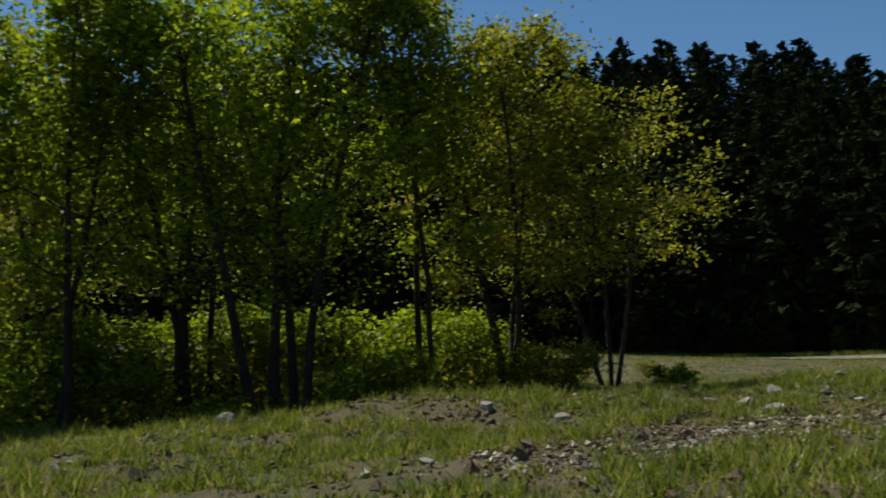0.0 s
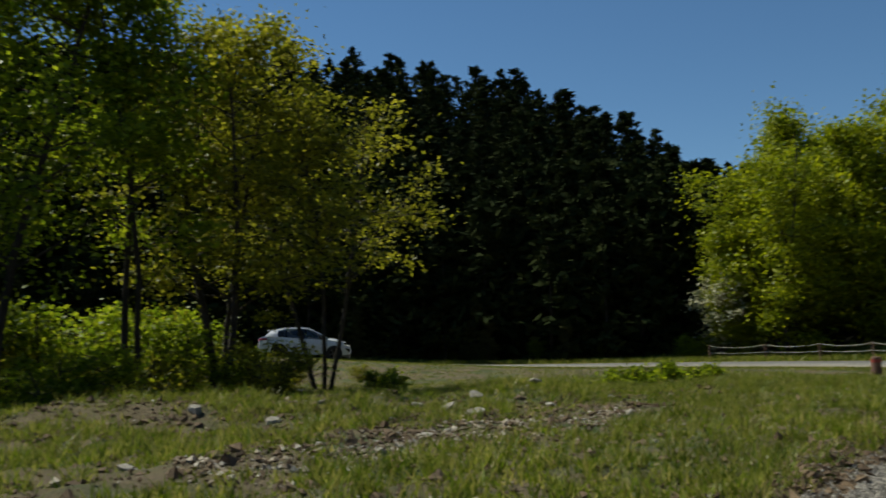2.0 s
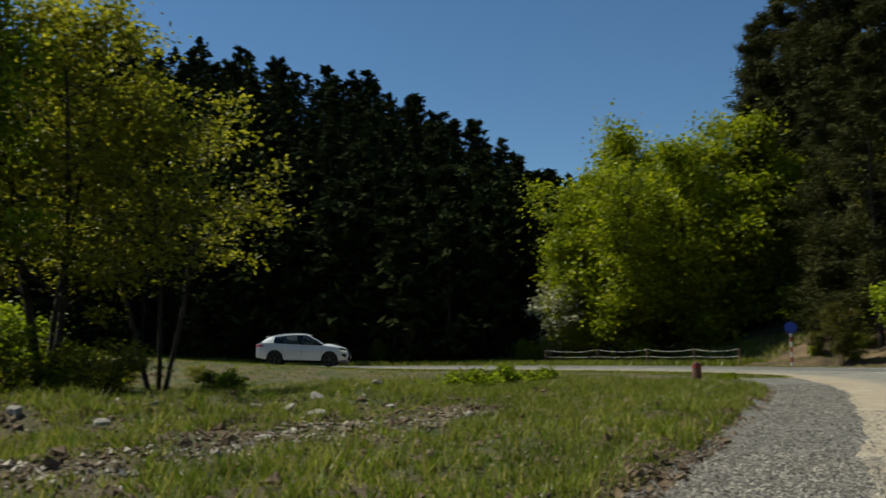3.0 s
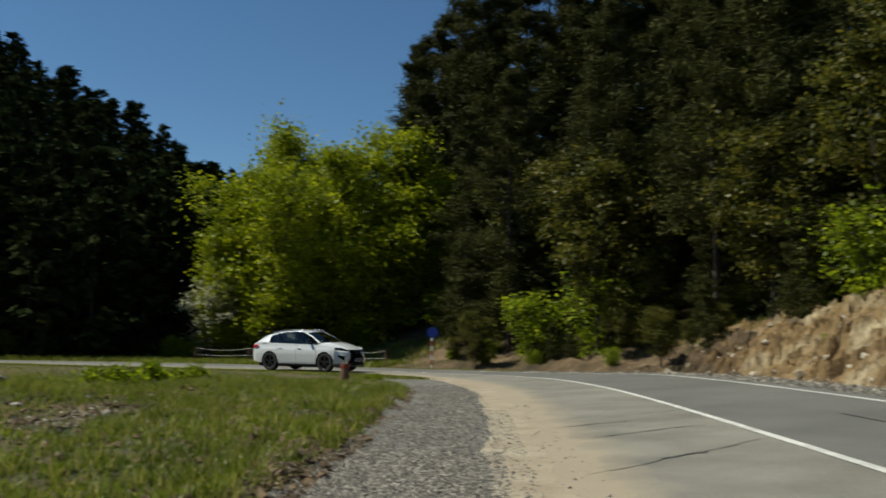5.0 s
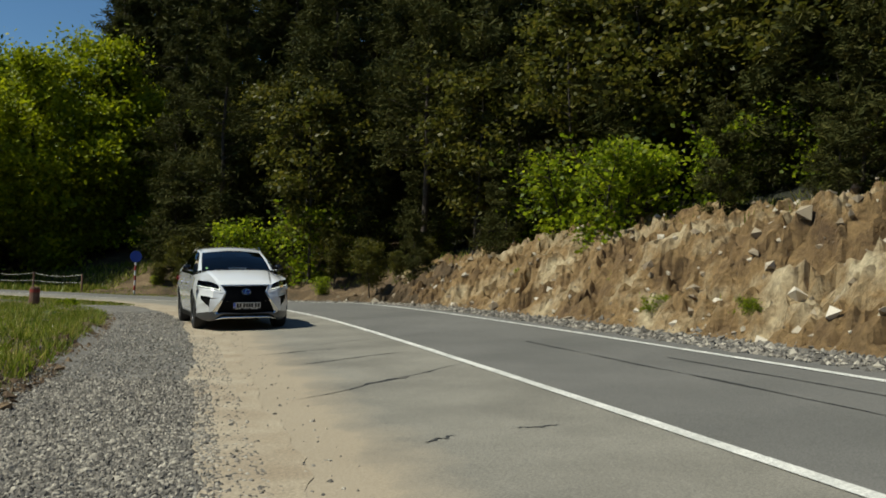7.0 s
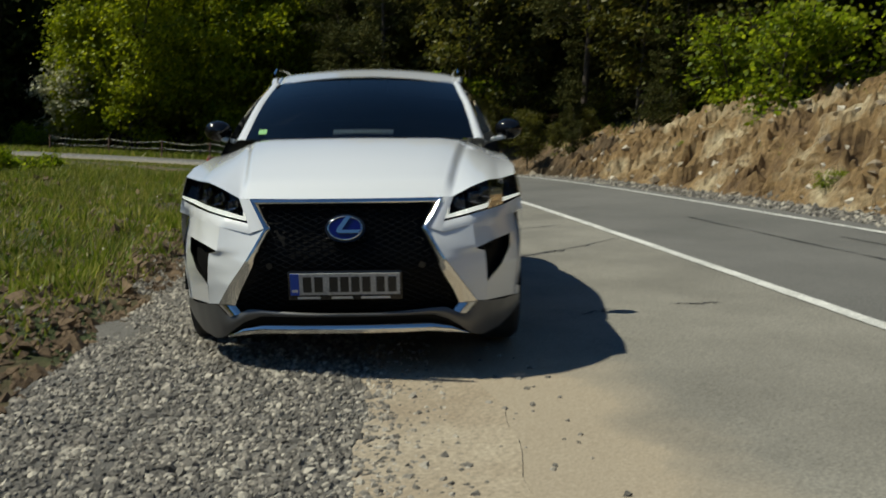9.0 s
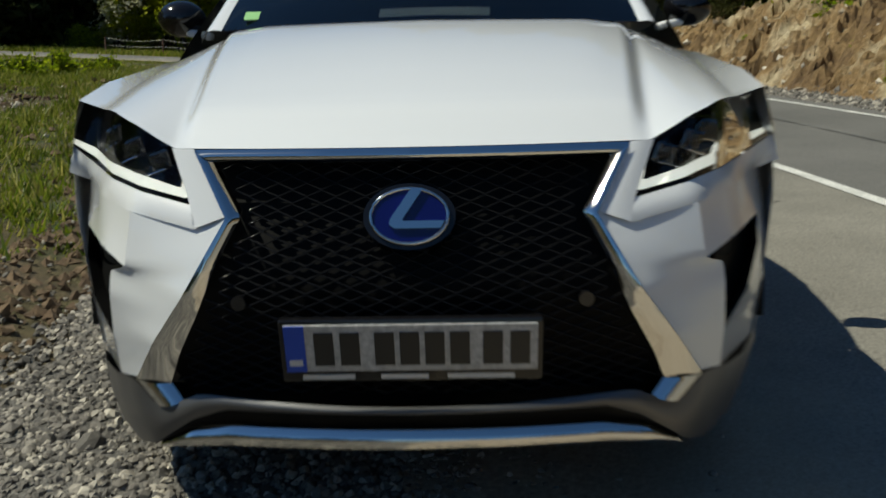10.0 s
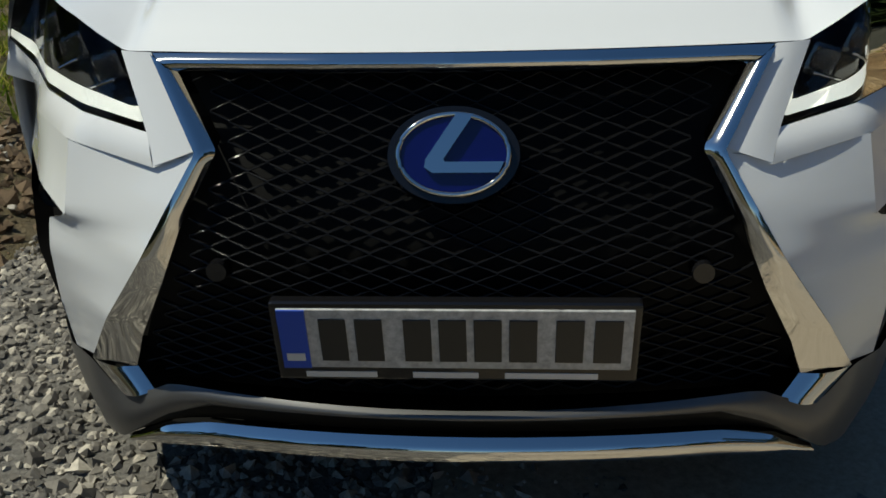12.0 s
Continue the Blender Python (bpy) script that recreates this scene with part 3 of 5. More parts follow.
for k in range(75):
    az, r = rng.uniform(-6, 27), rng.uniform(52, 66)
    x, y = polar(az, r)
    if 5.6 < road_coords([x], [y])[1][0] < 11:
        again(pc, x, y, rng.uniform(0, 360), rng.uniform(0.22, 0.45), "undergrowth at the foot of the hill")

# far pine forest on the hill across the road, plus added unseen trees: one body of trees
rng = np.random.RandomState(7)
kinds = []
for k in range(4):
    r2 = np.random.RandomState(70 + k)
    tr, bo, c = pine_arrays(r2, 13.0, 4.3, 0.03, 1050, 0.4, 0.8)
    lv, lf = leaf_quads(c, 0.36, r2, 0.7, 2.8)
    tv, tf = tubes([tr], 5)
    kinds.append((lv, lf, tv, tf))
pts, tries = [], 0
while len(pts) < 680 and tries < 40000:
    tries += 1
    az, r = rng.uniform(-45, 44), rng.uniform(58, 165)
    x, y = polar(az, r)
    u_, d_ = road_coords([x], [y])
    lim = 7.2 if az < 28 else 7.2 + (az - 28) * 0.9
    if d_[0] < lim or d_[0] > 92:
        continue
    gap = 2.5 if d_[0] < 40 else 3.4
    if pts and np.min(np.sum((np.array(pts)[:, :2] - (x, y)) ** 2, 1)) < gap ** 2:
        continue
    pts.append((x, y))
tries = 0
while len(pts) < 800 and tries < 9000:                  # a close-set edge at the foot of the hill
    tries += 1
    x, y = polar(rng.uniform(-8, 33), rng.uniform(54, 76))
    d_ = road_coords([x], [y])[1][0]
    if d_ < 7.0 + max(0.0, math.degrees(math.atan2(x, y)) - 28) * 0.9 or d_ > 20 or np.min(np.sum((np.array(pts)[:, :2] - (x, y)) ** 2, 1)) < 1.7:
        continue
    pts.append((x, y))
tries, total = 0, len(pts) + 120
while len(pts) < total and tries < 20000:                 # unseen trees added behind the camera to hold back sky light
    tries += 1
    az, r = rng.uniform(105, 300), rng.uniform(24, 62)
    x, y = polar(az, r)
    if abs(road_coords([x], [y])[1][0]) < 11 or np.min(np.sum((np.array(pts)[:, :2] - (x, y)) ** 2, 1)) < 9:
        continue
    pts.append((x, y))
P = np.array(pts)
Z = land(P[:, 0], P[:, 1])
lvs, lfs, tvs, tfs, lb_, tb_ = [], [], [], [], 0, 0
for (x, y), z in zip(pts, Z):
    lv, lf, tv, tf = kinds[rng.randint(4)]
    a, s = rng.uniform(0, 6.28), rng.uniform(0.52, 0.88)
    R = np.array([[math.cos(a), -math.sin(a), 0], [math.sin(a), math.cos(a), 0], [0, 0, 1]]).T * s
    lvs.append(lv @ R + (x, y, z))
    lfs.append(lf + lb_)
    lb_ += len(lv)
    tvs.append(tv @ R + (x, y, z))
    tfs.append(tf + tb_)
    tb_ += len(tv)
wood = tagged(new("pine_forest"), "dark pine forest covering the far hillside, with unseen trees added behind the camera", "forest", kind="stuff")
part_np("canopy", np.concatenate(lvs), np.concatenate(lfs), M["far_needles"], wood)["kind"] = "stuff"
part_np("stems", np.concatenate(tvs), np.concatenate(tfs), M["pine_bark"], wood, smooth=True)["kind"] = "stuff"


# ---- the car: its own space has x forward, y to its left, z up, the origin on the ground between the axles ----
M["white"] = plain("white_car_paint", (0.69, 0.705, 0.73), 0.25, 0.0, 1.0)
M["chrome"] = plain("chrome", (0.66, 0.66, 0.66), 0.08, 1.0)
M["dark_chrome"] = plain("dark_chrome", (0.006, 0.006, 0.0065), 0.13)
M["dark_chrome"].node_tree.nodes["Principled BSDF"].inputs["Specular IOR Level"].default_value = 0.2
M["black_gloss"] = plain("black_gloss", (0.006, 0.006, 0.007), 0.12)
M["black_matt"] = plain("black_plastic", (0.005, 0.005, 0.005), 0.55)
M["black_matt"].node_tree.nodes["Principled BSDF"].inputs["Specular IOR Level"].default_value = 0.12
M["satin"] = plain("satin_grey", (0.12, 0.12, 0.124), 0.36, 0.6)
M["rubber"] = two_tone("tyre_rubber", (0.015, 0.015, 0.015), (0.03, 0.03, 0.03), 8, 80, 0.8, 0.3, 0.002)
M["rim"] = plain("dark_rim", (0.10, 0.10, 0.11), 0.3, 0.9)
M["blue"] = plain("blue_enamel", (0.002, 0.003, 0.07), 0.1, 0.0, 0.3)
# white lowered to mid grey: shade over the plate is in its colour
M["plate_shaded_white"] = two_tone("plate_shaded_white", (0.40, 0.40, 0.40), (0.45, 0.45, 0.45), 6, 60, 0.45, 0.05, 0.001)
M["plate_blue"] = plain("plate_blue", (0.01, 0.06, 0.42), 0.4)
M["ink"] = plain("plate_ink", (0.012, 0.012, 0.012), 0.5)
M["pale"] = plain("pale_print", (0.55, 0.55, 0.55), 0.5)
M["seat"] = plain("dark_seat_cloth", (0.03, 0.03, 0.03), 0.9)
M["lamp_red"] = plain("red_lamp", (0.35, 0.01, 0.01), 0.15, 0.0, 1.0)
M["sticker"] = plain("sticker_green", (0.25, 0.5, 0.2), 0.5)
m, nt, b = nodes_of("tinted_glass")
b.inputs["Base Color"].default_value = (0.16, 0.21, 0.23, 1)
b.inputs["Roughness"].default_value = 0.0
b.inputs["IOR"].default_value = 1.5
b.inputs["Transmission Weight"].default_value = 1.0
M["glass"] = m
m, nt, b = nodes_of("lamp_lens")
b.inputs["Base Color"].default_value = (0.66, 0.70, 0.75, 1)
b.inputs["Roughness"].default_value = 0.0
b.inputs["IOR"].default_value = 1.14
b.inputs["Transmission Weight"].default_value = 1.0
M["lens"] = m
M["lamp_silver"] = plain("lamp_silver", (0.13, 0.137, 0.15), 0.22, 1.0)
m, nt, b = nodes_of("daytime_light")
b.inputs["Base Color"].default_value = (0.85, 0.85, 0.75, 1)
b.inputs["Emission Color"].default_value = (1.0, 0.97, 0.86, 1)
b.inputs["Emission Strength"].default_value = 0.75
M["drl"] = m


def nose_x(y, z):
    """The front of the car: how far forward it reaches."""
    y = np.abs(y)
    high, low = z - 0.57, 0.60 - z
    return 2.425 - 0.25 * (high + np.sqrt(high * high + 0.005)) - 0.165 * (low + np.sqrt(low * low + 0.005)) - 0.22 * y * y - 3.2 * np.maximum(0, y - 0.56) ** 2


def nose(*pts):
    """Points (y, z) or (y, z, out) laid on the nose."""
    return np.array([(nose_x(p[0], p[1]) + (p[2] if len(p) > 2 else 0.0), p[0], p[1]) for p in pts])


def along(poly, n):
    poly = np.asarray(poly, float)
    s = np.concatenate([[0], np.cumsum(np.linalg.norm(np.diff(poly, axis=0), axis=1))])
    q = np.linspace(0, s[-1], n)
    return np.stack([np.interp(q, s, poly[:, k]) for k in range(3)], 1)


def sheet(rows):
    """A quad sheet through rows of points."""
    g = np.array(rows)
    a, c = g.shape[:2]
    i = (np.arange(a - 1)[:, None] * c + np.arange(c - 1)[None, :]).ravel()
    return g.reshape(-1, 3), np.stack([i, i + 1, i + c + 1, i + c], 1)


def between(A, B, n=24, m=6, bulge=0.0, push=(1, 0, 0)):
    A, B = along(A, n), along(B, n)
    return sheet([A + (B - A) * (k / m) + np.array(push) * bulge * math.sin(math.pi * k / m) for k in range(m + 1)])


def mirrored(name, vf, material, parent, label="", smooth=True):
    """The same panel on the car's left and right."""
    v, f = vf
    made = []
    for side in (1, -1):
        made.append(part_np(name, v * np.array([1, side, 1]), f if side > 0 else f[:, ::-1], material, parent, label, smooth))
    return made


def joined(*vfs):
    vs, fs, base = [], [], 0
    for v, f in vfs:
        vs.append(v)
        fs.append(f + base)
        base += len(v)
    return np.concatenate(vs), np.concatenate(fs)


def whole(vf):
    """A half panel and its mirror image as one sheet."""
    v, f = vf
    return joined((v, f), (v * np.array([1, -1, 1]), f[:, ::-1]))


def box(cx, cy, cz, sx, sy, sz, bevel=0.0, turn=None):
    bm = bmesh.new()
    bmesh.ops.create_cube(bm, size=1, matrix=Matrix.Diagonal((sx, sy, sz, 1)))
    if bevel:
        bmesh.ops.bevel(bm, geom=bm.edges[:], offset=bevel, segments=2, affect="EDGES", profile=0.5)
    bm.transform(Matrix.Translation((cx, cy, cz)) @ (turn or Matrix()))
    return bm


car = tagged(new("car"), "white sport utility car with a black spindle grille and chrome trim", "car")

# shape lines
SX = [-2.38, -2.2, -1.9, -1.4, -0.6, 0.4, 1.1, 1.6, 1.85, 1.95]
SY = [0.80, 0.885, 0.925, 0.945, 0.935, 0.935, 0.94, 0.94, 0.912, 0.885]
SZ = [1.06, 1.14, 1.16, 1.14, 1.12, 1.10, 1.075, 1.03, 0.995, 0.978]


def side_y(x, z):
    prof = np.interp(z, [0.28, 0.36, 0.55, 0.72, 0.88, 1.0, 1.2], [0.94, 0.965, 0.985, 1.0, 0.99, 0.955, 0.925])
    return np.interp(x, SX, SY) * prof


def shoulder(x):
    return np.interp(x, SX, SZ)


def sill(x):
    """Lower edge of the body side, with the wheel arches."""
    z = np.interp(x, [-2.38, -2.0, -1.0, 1.0, 1.85, 1.95], [0.42, 0.34, 0.30, 0.30, 0.34, 0.36])
    for w in (1.395, -1.395):
        r = 0.425
        z = np.maximum(z, np.where(np.abs(x - w) < r, 0.385 + np.sqrt(np.maximum(r * r - (x - w) ** 2, 0)), 0))
    return z


def side_panel(x0, x1, n, m=16):
    rows = []
    xs = np.linspace(x0, x1, n)
    for k in range(m + 1):
        z = shoulder(xs) + (sill(xs) - shoulder(xs)) * k / m
        rows.append(np.column_stack([xs, side_y(xs, z), z]))
    return sheet(rows)


mirrored("fender", side_panel(0.98, 1.87, 60), M["white"], car)
mirrored("front_door", side_panel(-0.03, 0.972, 24), M["white"], car)
mirrored("rear_door", side_panel(-1.02, -0.038, 24), M["white"], car)
mirrored("rear_quarter", side_panel(-2.38, -1.028, 60), M["white"], car)
for side in (1, -1):
    for hx in (0.12, -0.86):
        part("door_handle", box(hx, side * 0.928, 0.93, 0.2, 0.03, 0.03, 0.01), M["white"], car)
    part("side_skirt", box(0.0, side * 0.885, 0.27, 1.95, 0.06, 0.09, 0.02), M["black_matt"], car)

# bonnet: from the front edge over the lamps back to the windscreen
fy = np.concatenate([np.linspace(0, 0.42, 10), np.linspace(0.44, 0.58, 15), np.linspace(0.60, 0.815, 9)])
fz = np.interp(fy, [0, 0.525, 0.62, 0.72, 0.815], [0.898, 0.898, 0.944, 0.974, 0.972])
ry = np.interp(fy, [0, 0.525, 0.815], [0, 0.63, 0.868])
rx = 1.22 - 0.22 * (ry / 0.8) ** 2
rz = np.interp(ry, [0, 0.5, 0.68, 0.78, 0.868], [1.178, 1.172, 1.150, 1.11, 1.078])
rows = []
for s in np.linspace(0, 1, 22):
    g = 1 - (1 - s) ** 1.55
    y = fy + (ry - fy) * s
    crease = 0.030 * (1 - smoothstep((y - (0.475 + 0.15 * s)) / 0.055)) * smoothstep(s / 0.12) * (1 - smoothstep((s - 0.8) / 0.2))
    x = nose_x(fy, fz) + (rx - nose_x(fy, fz)) * s
    z = fz + (rz - fz) * g + crease
    out = fy > 0.80
    z = np.where(out, shoulder(x), z)
    y = np.where(out, side_y(x, shoulder(x)), y)
    rows.append(np.column_stack([x, y, z]))
v, f = whole(sheet(rows))
part_np("bonnet", v, f, M["white"], car, "white bonnet with two soft creases", True)

# nose panels
FRAME_OUT = [(0.475, 0.896), (0.395, 0.757), (0.440, 0.680), (0.489, 0.598), (0.570, 0.488), (0.642, 0.380)]
FRAME_IN = [(0.434, 0.868), (0.366, 0.757), (0.425, 0.645), (0.466, 0.550), (0.522, 0.450), (0.554, 0.376)]
lamp_low = nose((0.478, 0.781), (0.60, 0.806), (0.70, 0.824), (0.805, 0.838))
crease_line = nose((0.467, 0.733, 0.004), (0.624, 0.764, 0.010), (0.74, 0.782, 0.010), (0.87, 0.785, 0.006))
mirrored("cheek", between(nose((0.477, 0.897, 0.004), (0.398, 0.759, 0.004)), nose((0.530, 0.899, 0.004), (0.480, 0.783, 0.004), (0.467, 0.735, 0.004)), 20, 5, 0.003), M["white"], car)
mirrored("lamp_ledge", between(np.concatenate([lamp_low, [[1.85, 0.902, 0.872]]]), np.concatenate([crease_line, [[1.88, 0.908, 0.81]]]), 24, 6, 0.004), M["white"], car)
low_in = nose(*[(y + 0.001, z, 0.002) for y, z in FRAME_OUT[1:]])
vent_in = nose((0.624, 0.764, 0.010), (0.637, 0.647, 0.0), (0.685, 0.630, 0.0), (0.690, 0.580, 0.002), (0.700, 0.475, 0.006), (0.700, 0.372, 0.012))
panel = between(low_in, vent_in, 28, 8, 0.0)
tri = between(nose((0.396, 0.755, 0.004), (0.467, 0.733, 0.004)), nose((0.467, 0.733, 0.004), (0.624, 0.764, 0.010)), 8, 3)
mirrored("bumper_cheek", joined(panel, tri), M["white"], car)
vent_top = nose((0.637, 0.647, 0.0), (0.72, 0.672, 0.002), (0.835, 0.688, 0.006), (0.905, 0.690, 0.006))
vent_out = nose((0.835, 0.688, 0.006), (0.832, 0.62, 0.008), (0.775, 0.54, 0.010), (0.700, 0.475, 0.008), (0.700, 0.372, 0.012))
mirrored("bumper_corner", joined(between(crease_line[1:], vent_top, 16, 5, -0.004),
                                 between(vent_out, nose((0.905, 0.690, 0.006), (0.905, 0.60, 0.008), (0.905, 0.50, 0.012), (0.905, 0.43, 0.014), (0.895, 0.338, 0.016)), 20, 5)), M["white"], car)
deep = np.array([0.07, 0, 0])
rim_line = np.concatenate([vent_top[:3], vent_out[1:4]])
mirrored("fog_vent", joined(between(rim_line, rim_line - deep, 24, 2), between(vent_in[1:5] - deep, np.concatenate([vent_top[1:3], vent_out[1:4]]) - deep, 16, 3)), M["black_matt"], car)
for side in (1, -1):
    bm = bmesh.new()
    bmesh.ops.create_cone(bm, cap_ends=True, segments=18, radius1=0.030, radius2=0.026, depth=0.03, matrix=Matrix.Translation((nose_x(0.70, 0.65) - 0.045, side * 0.70, 0.655)) @ Matrix.Rotation(radians(90), 4, "Y"))
    part("fog_lamp", bm, M["lens"], car)

# spindle grille: chrome frame, dark panel, lattice
top = between(nose((0, 0.897, 0.004), (0.2, 0.897, 0.004), (0.475, 0.896, 0.004)), nose((0, 0.868, -0.008), (0.2, 0.868, -0.008), (0.434, 0.868, -0.008)), 20, 5, 0.014)
v, f = whole(top)
part_np("grille_trim", v, f, M["chrome"], car, "chrome bar along the bonnet edge", True)
mirrored("grille_trim", between(nose(*[(y, z, 0.014) for y, z in FRAME_OUT]), nose(*[(y, z, -0.008) for y, z in FRAME_IN]), 60, 5, 0.006), M["chrome"], car, "chrome blade beside the grille")
mirrored("grille_foot", between(nose((0.642, 0.378, 0.012), (0.585, 0.322, 0.022)), nose((0.553, 0.375, -0.010), (0.522, 0.338, 0.012)), 10, 5, 0.014), M["chrome"], car, "chrome foot of the grille frame")
zz = np.array([z for _, z in FRAME_IN][::-1] + [])
yy = np.array([y for y, _ in FRAME_IN][::-1] + [])
zz, yy = np.concatenate([[0.30, 0.338], zz]), np.concatenate([[0.50, 0.525], yy])


def grille_half(z):
    return float(np.interp(z, zz, yy))


rows = []
for z in np.linspace(0.315, 0.872, 26):
    y = np.linspace(-1, 1, 15) * (grille_half(z) + 0.012)
    rows.append(np.column_stack([nose_x(y, z) - 0.075, y, np.full(15, z)]))
v, f = sheet(rows)
part_np("grille_panel", v, f, M["black_matt"], car, "black panel behind the grille lattice", True)
vs, fs, base = [], [], 0
row_h, cell = 0.0140, 0.0320
k = 0
while 0.858 - k * row_h > 0.355:
    zc = 0.858 - k * row_h
    lim = grille_half(zc) - 0.004
    nseg = int(lim / cell)
    ys = np.arange(-nseg, nseg + 1) * cell
    zs = zc + np.where((np.arange(-nseg, nseg + 1) + k) % 2 == 0, 0.0067, -0.0067)
    fx = nose_x(ys, zs) - 0.026
    th = 0.0009
    ring = np.stack([np.column_stack([fx, ys, zs + th]), np.column_stack([fx, ys, zs - th]), np.column_stack([fx - 0.008, ys, zs - 0.0026]), np.column_stack([fx - 0.008, ys, zs + 0.0026])], 1)
    n = len(ys)
    i, j = np.meshgrid(np.arange(n - 1), np.arange(4), indexing="ij")
    i, j = i.ravel(), j.ravel()
    fs.append(np.stack([i * 4 + j, i * 4 + (j + 1) % 4, (i + 1) * 4 + (j + 1) % 4, (i + 1) * 4 + j], 1) + base)
    vs.append(ring.reshape(-1, 3))
    base += 4 * n
    k += 1
part_np("grille_lattice", np.concatenate(vs), np.concatenate(fs), M["dark_chrome"], car, "glossy black lattice of flat diamonds", True)

# emblem
def ellipse_plate(cy, cz, a, bz, x0, x1, seg=48):
    bm = bmesh.new()
    fr = [bm.verts.new((x1, cy + a * math.cos(6.2832 * i / seg), cz + bz * math.sin(6.2832 * i / seg))) for i in range(seg)]
    bk = [bm.verts.new((x0, cy + a * 1.05 * math.cos(6.2832 * i / seg), cz + bz * 1.05 * math.sin(6.2832 * i / seg))) for i in range(seg)]
    bm.faces.new(fr)
    for i in range(seg):
        bm.faces.new((fr[i], bk[i], bk[(i + 1) % seg], fr[(i + 1) % seg]))
    return bm


def torus_ellipse(cy, cz, a, bz, x, r, seg=64):
    path = [(np.array([x, cy + a * math.cos(6.2832 * i / seg), cz + bz * math.sin(6.2832 * i / seg)]), r) for i in range(seg + 1)]
    return tubes([path], 8)


ex = nose_x(0.0, 0.76) + 0.004
tilt = Matrix.Translation((ex, 0, 0.76)) @ Matrix.Rotation(radians(-24), 4, "Y") @ Matrix.Translation((-ex, 0, -0.76))
emblem = part("emblem", ellipse_plate(0, 0.76, 0.097, 0.072, ex - 0.04, ex), M["black_gloss"], car, "oval emblem of chrome and blue enamel on a black disc")
part("enamel", ellipse_plate(0, 0.76, 0.080, 0.058, ex - 0.02, ex + 0.003), M["blue"], emblem, "blue enamel disc")
v, f = torus_ellipse(0, 0.76, 0.081, 0.059, ex + 0.004, 0.0042)
part_np("ring", v, f, M["chrome"], emblem, "oval chrome ring", True)
bm = bmesh.new()
outline = [(0.004, 0.058), (0.030, 0.058), (-0.014, -0.008), (-0.012, -0.012), (0.074, -0.012), (0.066, -0.028), (-0.030, -0.028), (-0.042, -0.020), (-0.040, -0.008)]
fr = [bm.verts.new((ex + 0.012, -y, 0.76 + z)) for y, z in [(-p[0], p[1]) for p in outline]]
bk = [bm.verts.new((ex, -y * 1.02, 0.76 + z)) for y, z in [(-p[0], p[1]) for p in outline]]
bm.faces.new(fr)
for i in range(len(fr)):
    bm.faces.new((fr[i], bk[i], bk[(i + 1) % len(fr)], fr[(i + 1) % len(fr)]))
part("bar", bm, M["chrome"], emblem, "slanting chrome bar")
emblem.matrix_basis = tilt

# number plate: plain bars for its characters
px = nose_x(0.0, 0.5) + 0.012
holder = part("plate_holder", box(0, 0, -0.008, 0.024, 0.548, 0.146, 0.006), M["black_gloss"], car, "black plate holder with a pale print line")
holder.matrix_basis = pose(px, 0, 0.500, 0, 12, 0)
part("number_plate", box(0.0125, 0.0, 0.002, 0.006, 0.524, 0.110, 0.002), M["plate_shaded_white"], holder, "white plate with dark bars")
part("plate_strip", box(0.0165, -0.240, 0.002, 0.003, 0.042, 0.108), M["plate_blue"], holder, "blue strip")
part("plate_mark", box(0.0185, -0.240, -0.030, 0.0012, 0.028, 0.014), M["pale"], holder)
for cy in (-0.180, -0.126, -0.054, -0.002, 0.050, 0.102, 0.170, 0.226):
    part("plate_bar", box(0.0165, cy, 0.001, 0.0024, 0.041, 0.078, 0.0009), M["ink"], holder)
for cy, w in ((-0.175, 0.11), (-0.015, 0.10), (0.145, 0.14)):
    part("holder_print", box(0.0125, cy, -0.068, 0.0012, w, 0.011), M["pale"], holder)
for side in (1, -1):
    bm = bmesh.new()
    bmesh.ops.create_cone(bm, cap_ends=True, segments=16, radius1=0.018, radius2=0.016, depth=0.03, matrix=Matrix.Translation((nose_x(0.37, 0.58) - 0.03, side * 0.37, 0.58)) @ Matrix.Rotation(radians(90), 4, "Y"))
    part("parking_sensor", bm, M["black_gloss"], car)

# lower bumper trim and chrome lip
trim_top = nose(*[(y, 0.346 + 0.016 * (y / 0.42) ** 2, 0.018) for y in np.linspace(0, 0.42, 8)], (0.483, 0.364, 0.016), (0.53, 0.340, 0.018), (0.595, 0.322, 0.016), (0.648, 0.378, 0.014), (0.72, 0.366, 0.016), (0.80, 0.350, 0.016), (0.905, 0.335, 0.016))
trim_low = nose(*[(y, 0.329, 0.024) for y in np.linspace(0, 0.42, 8)], (0.50, 0.302, 0.034), (0.57, 0.252, 0.036), (0.62, 0.210, 0.034), (0.675, 0.192, 0.028), (0.77, 0.205, 0.022), (0.85, 0.240, 0.018), (0.91, 0.280, 0.018))
v, f = whole(between(trim_top, trim_low, 48, 5, 0.012))
part_np("lower_trim", v, f, M["satin"], car, "satin grey lower bumper trim", True)
v, f = whole(between(trim_low, nose((0, 0.275, -0.01), (0.2, 0.275, -0.01), (0.42, 0.272, -0.01), (0.50, 0.26, -0.01), (0.57, 0.222, -0.03), (0.62, 0.19, -0.05), (0.69, 0.18, -0.08), (0.80, 0.20, -0.08), (0.86, 0.26, -0.06)), 40, 3))
part_np("lower_gap", v, f, M["black_matt"], car, smooth=True)
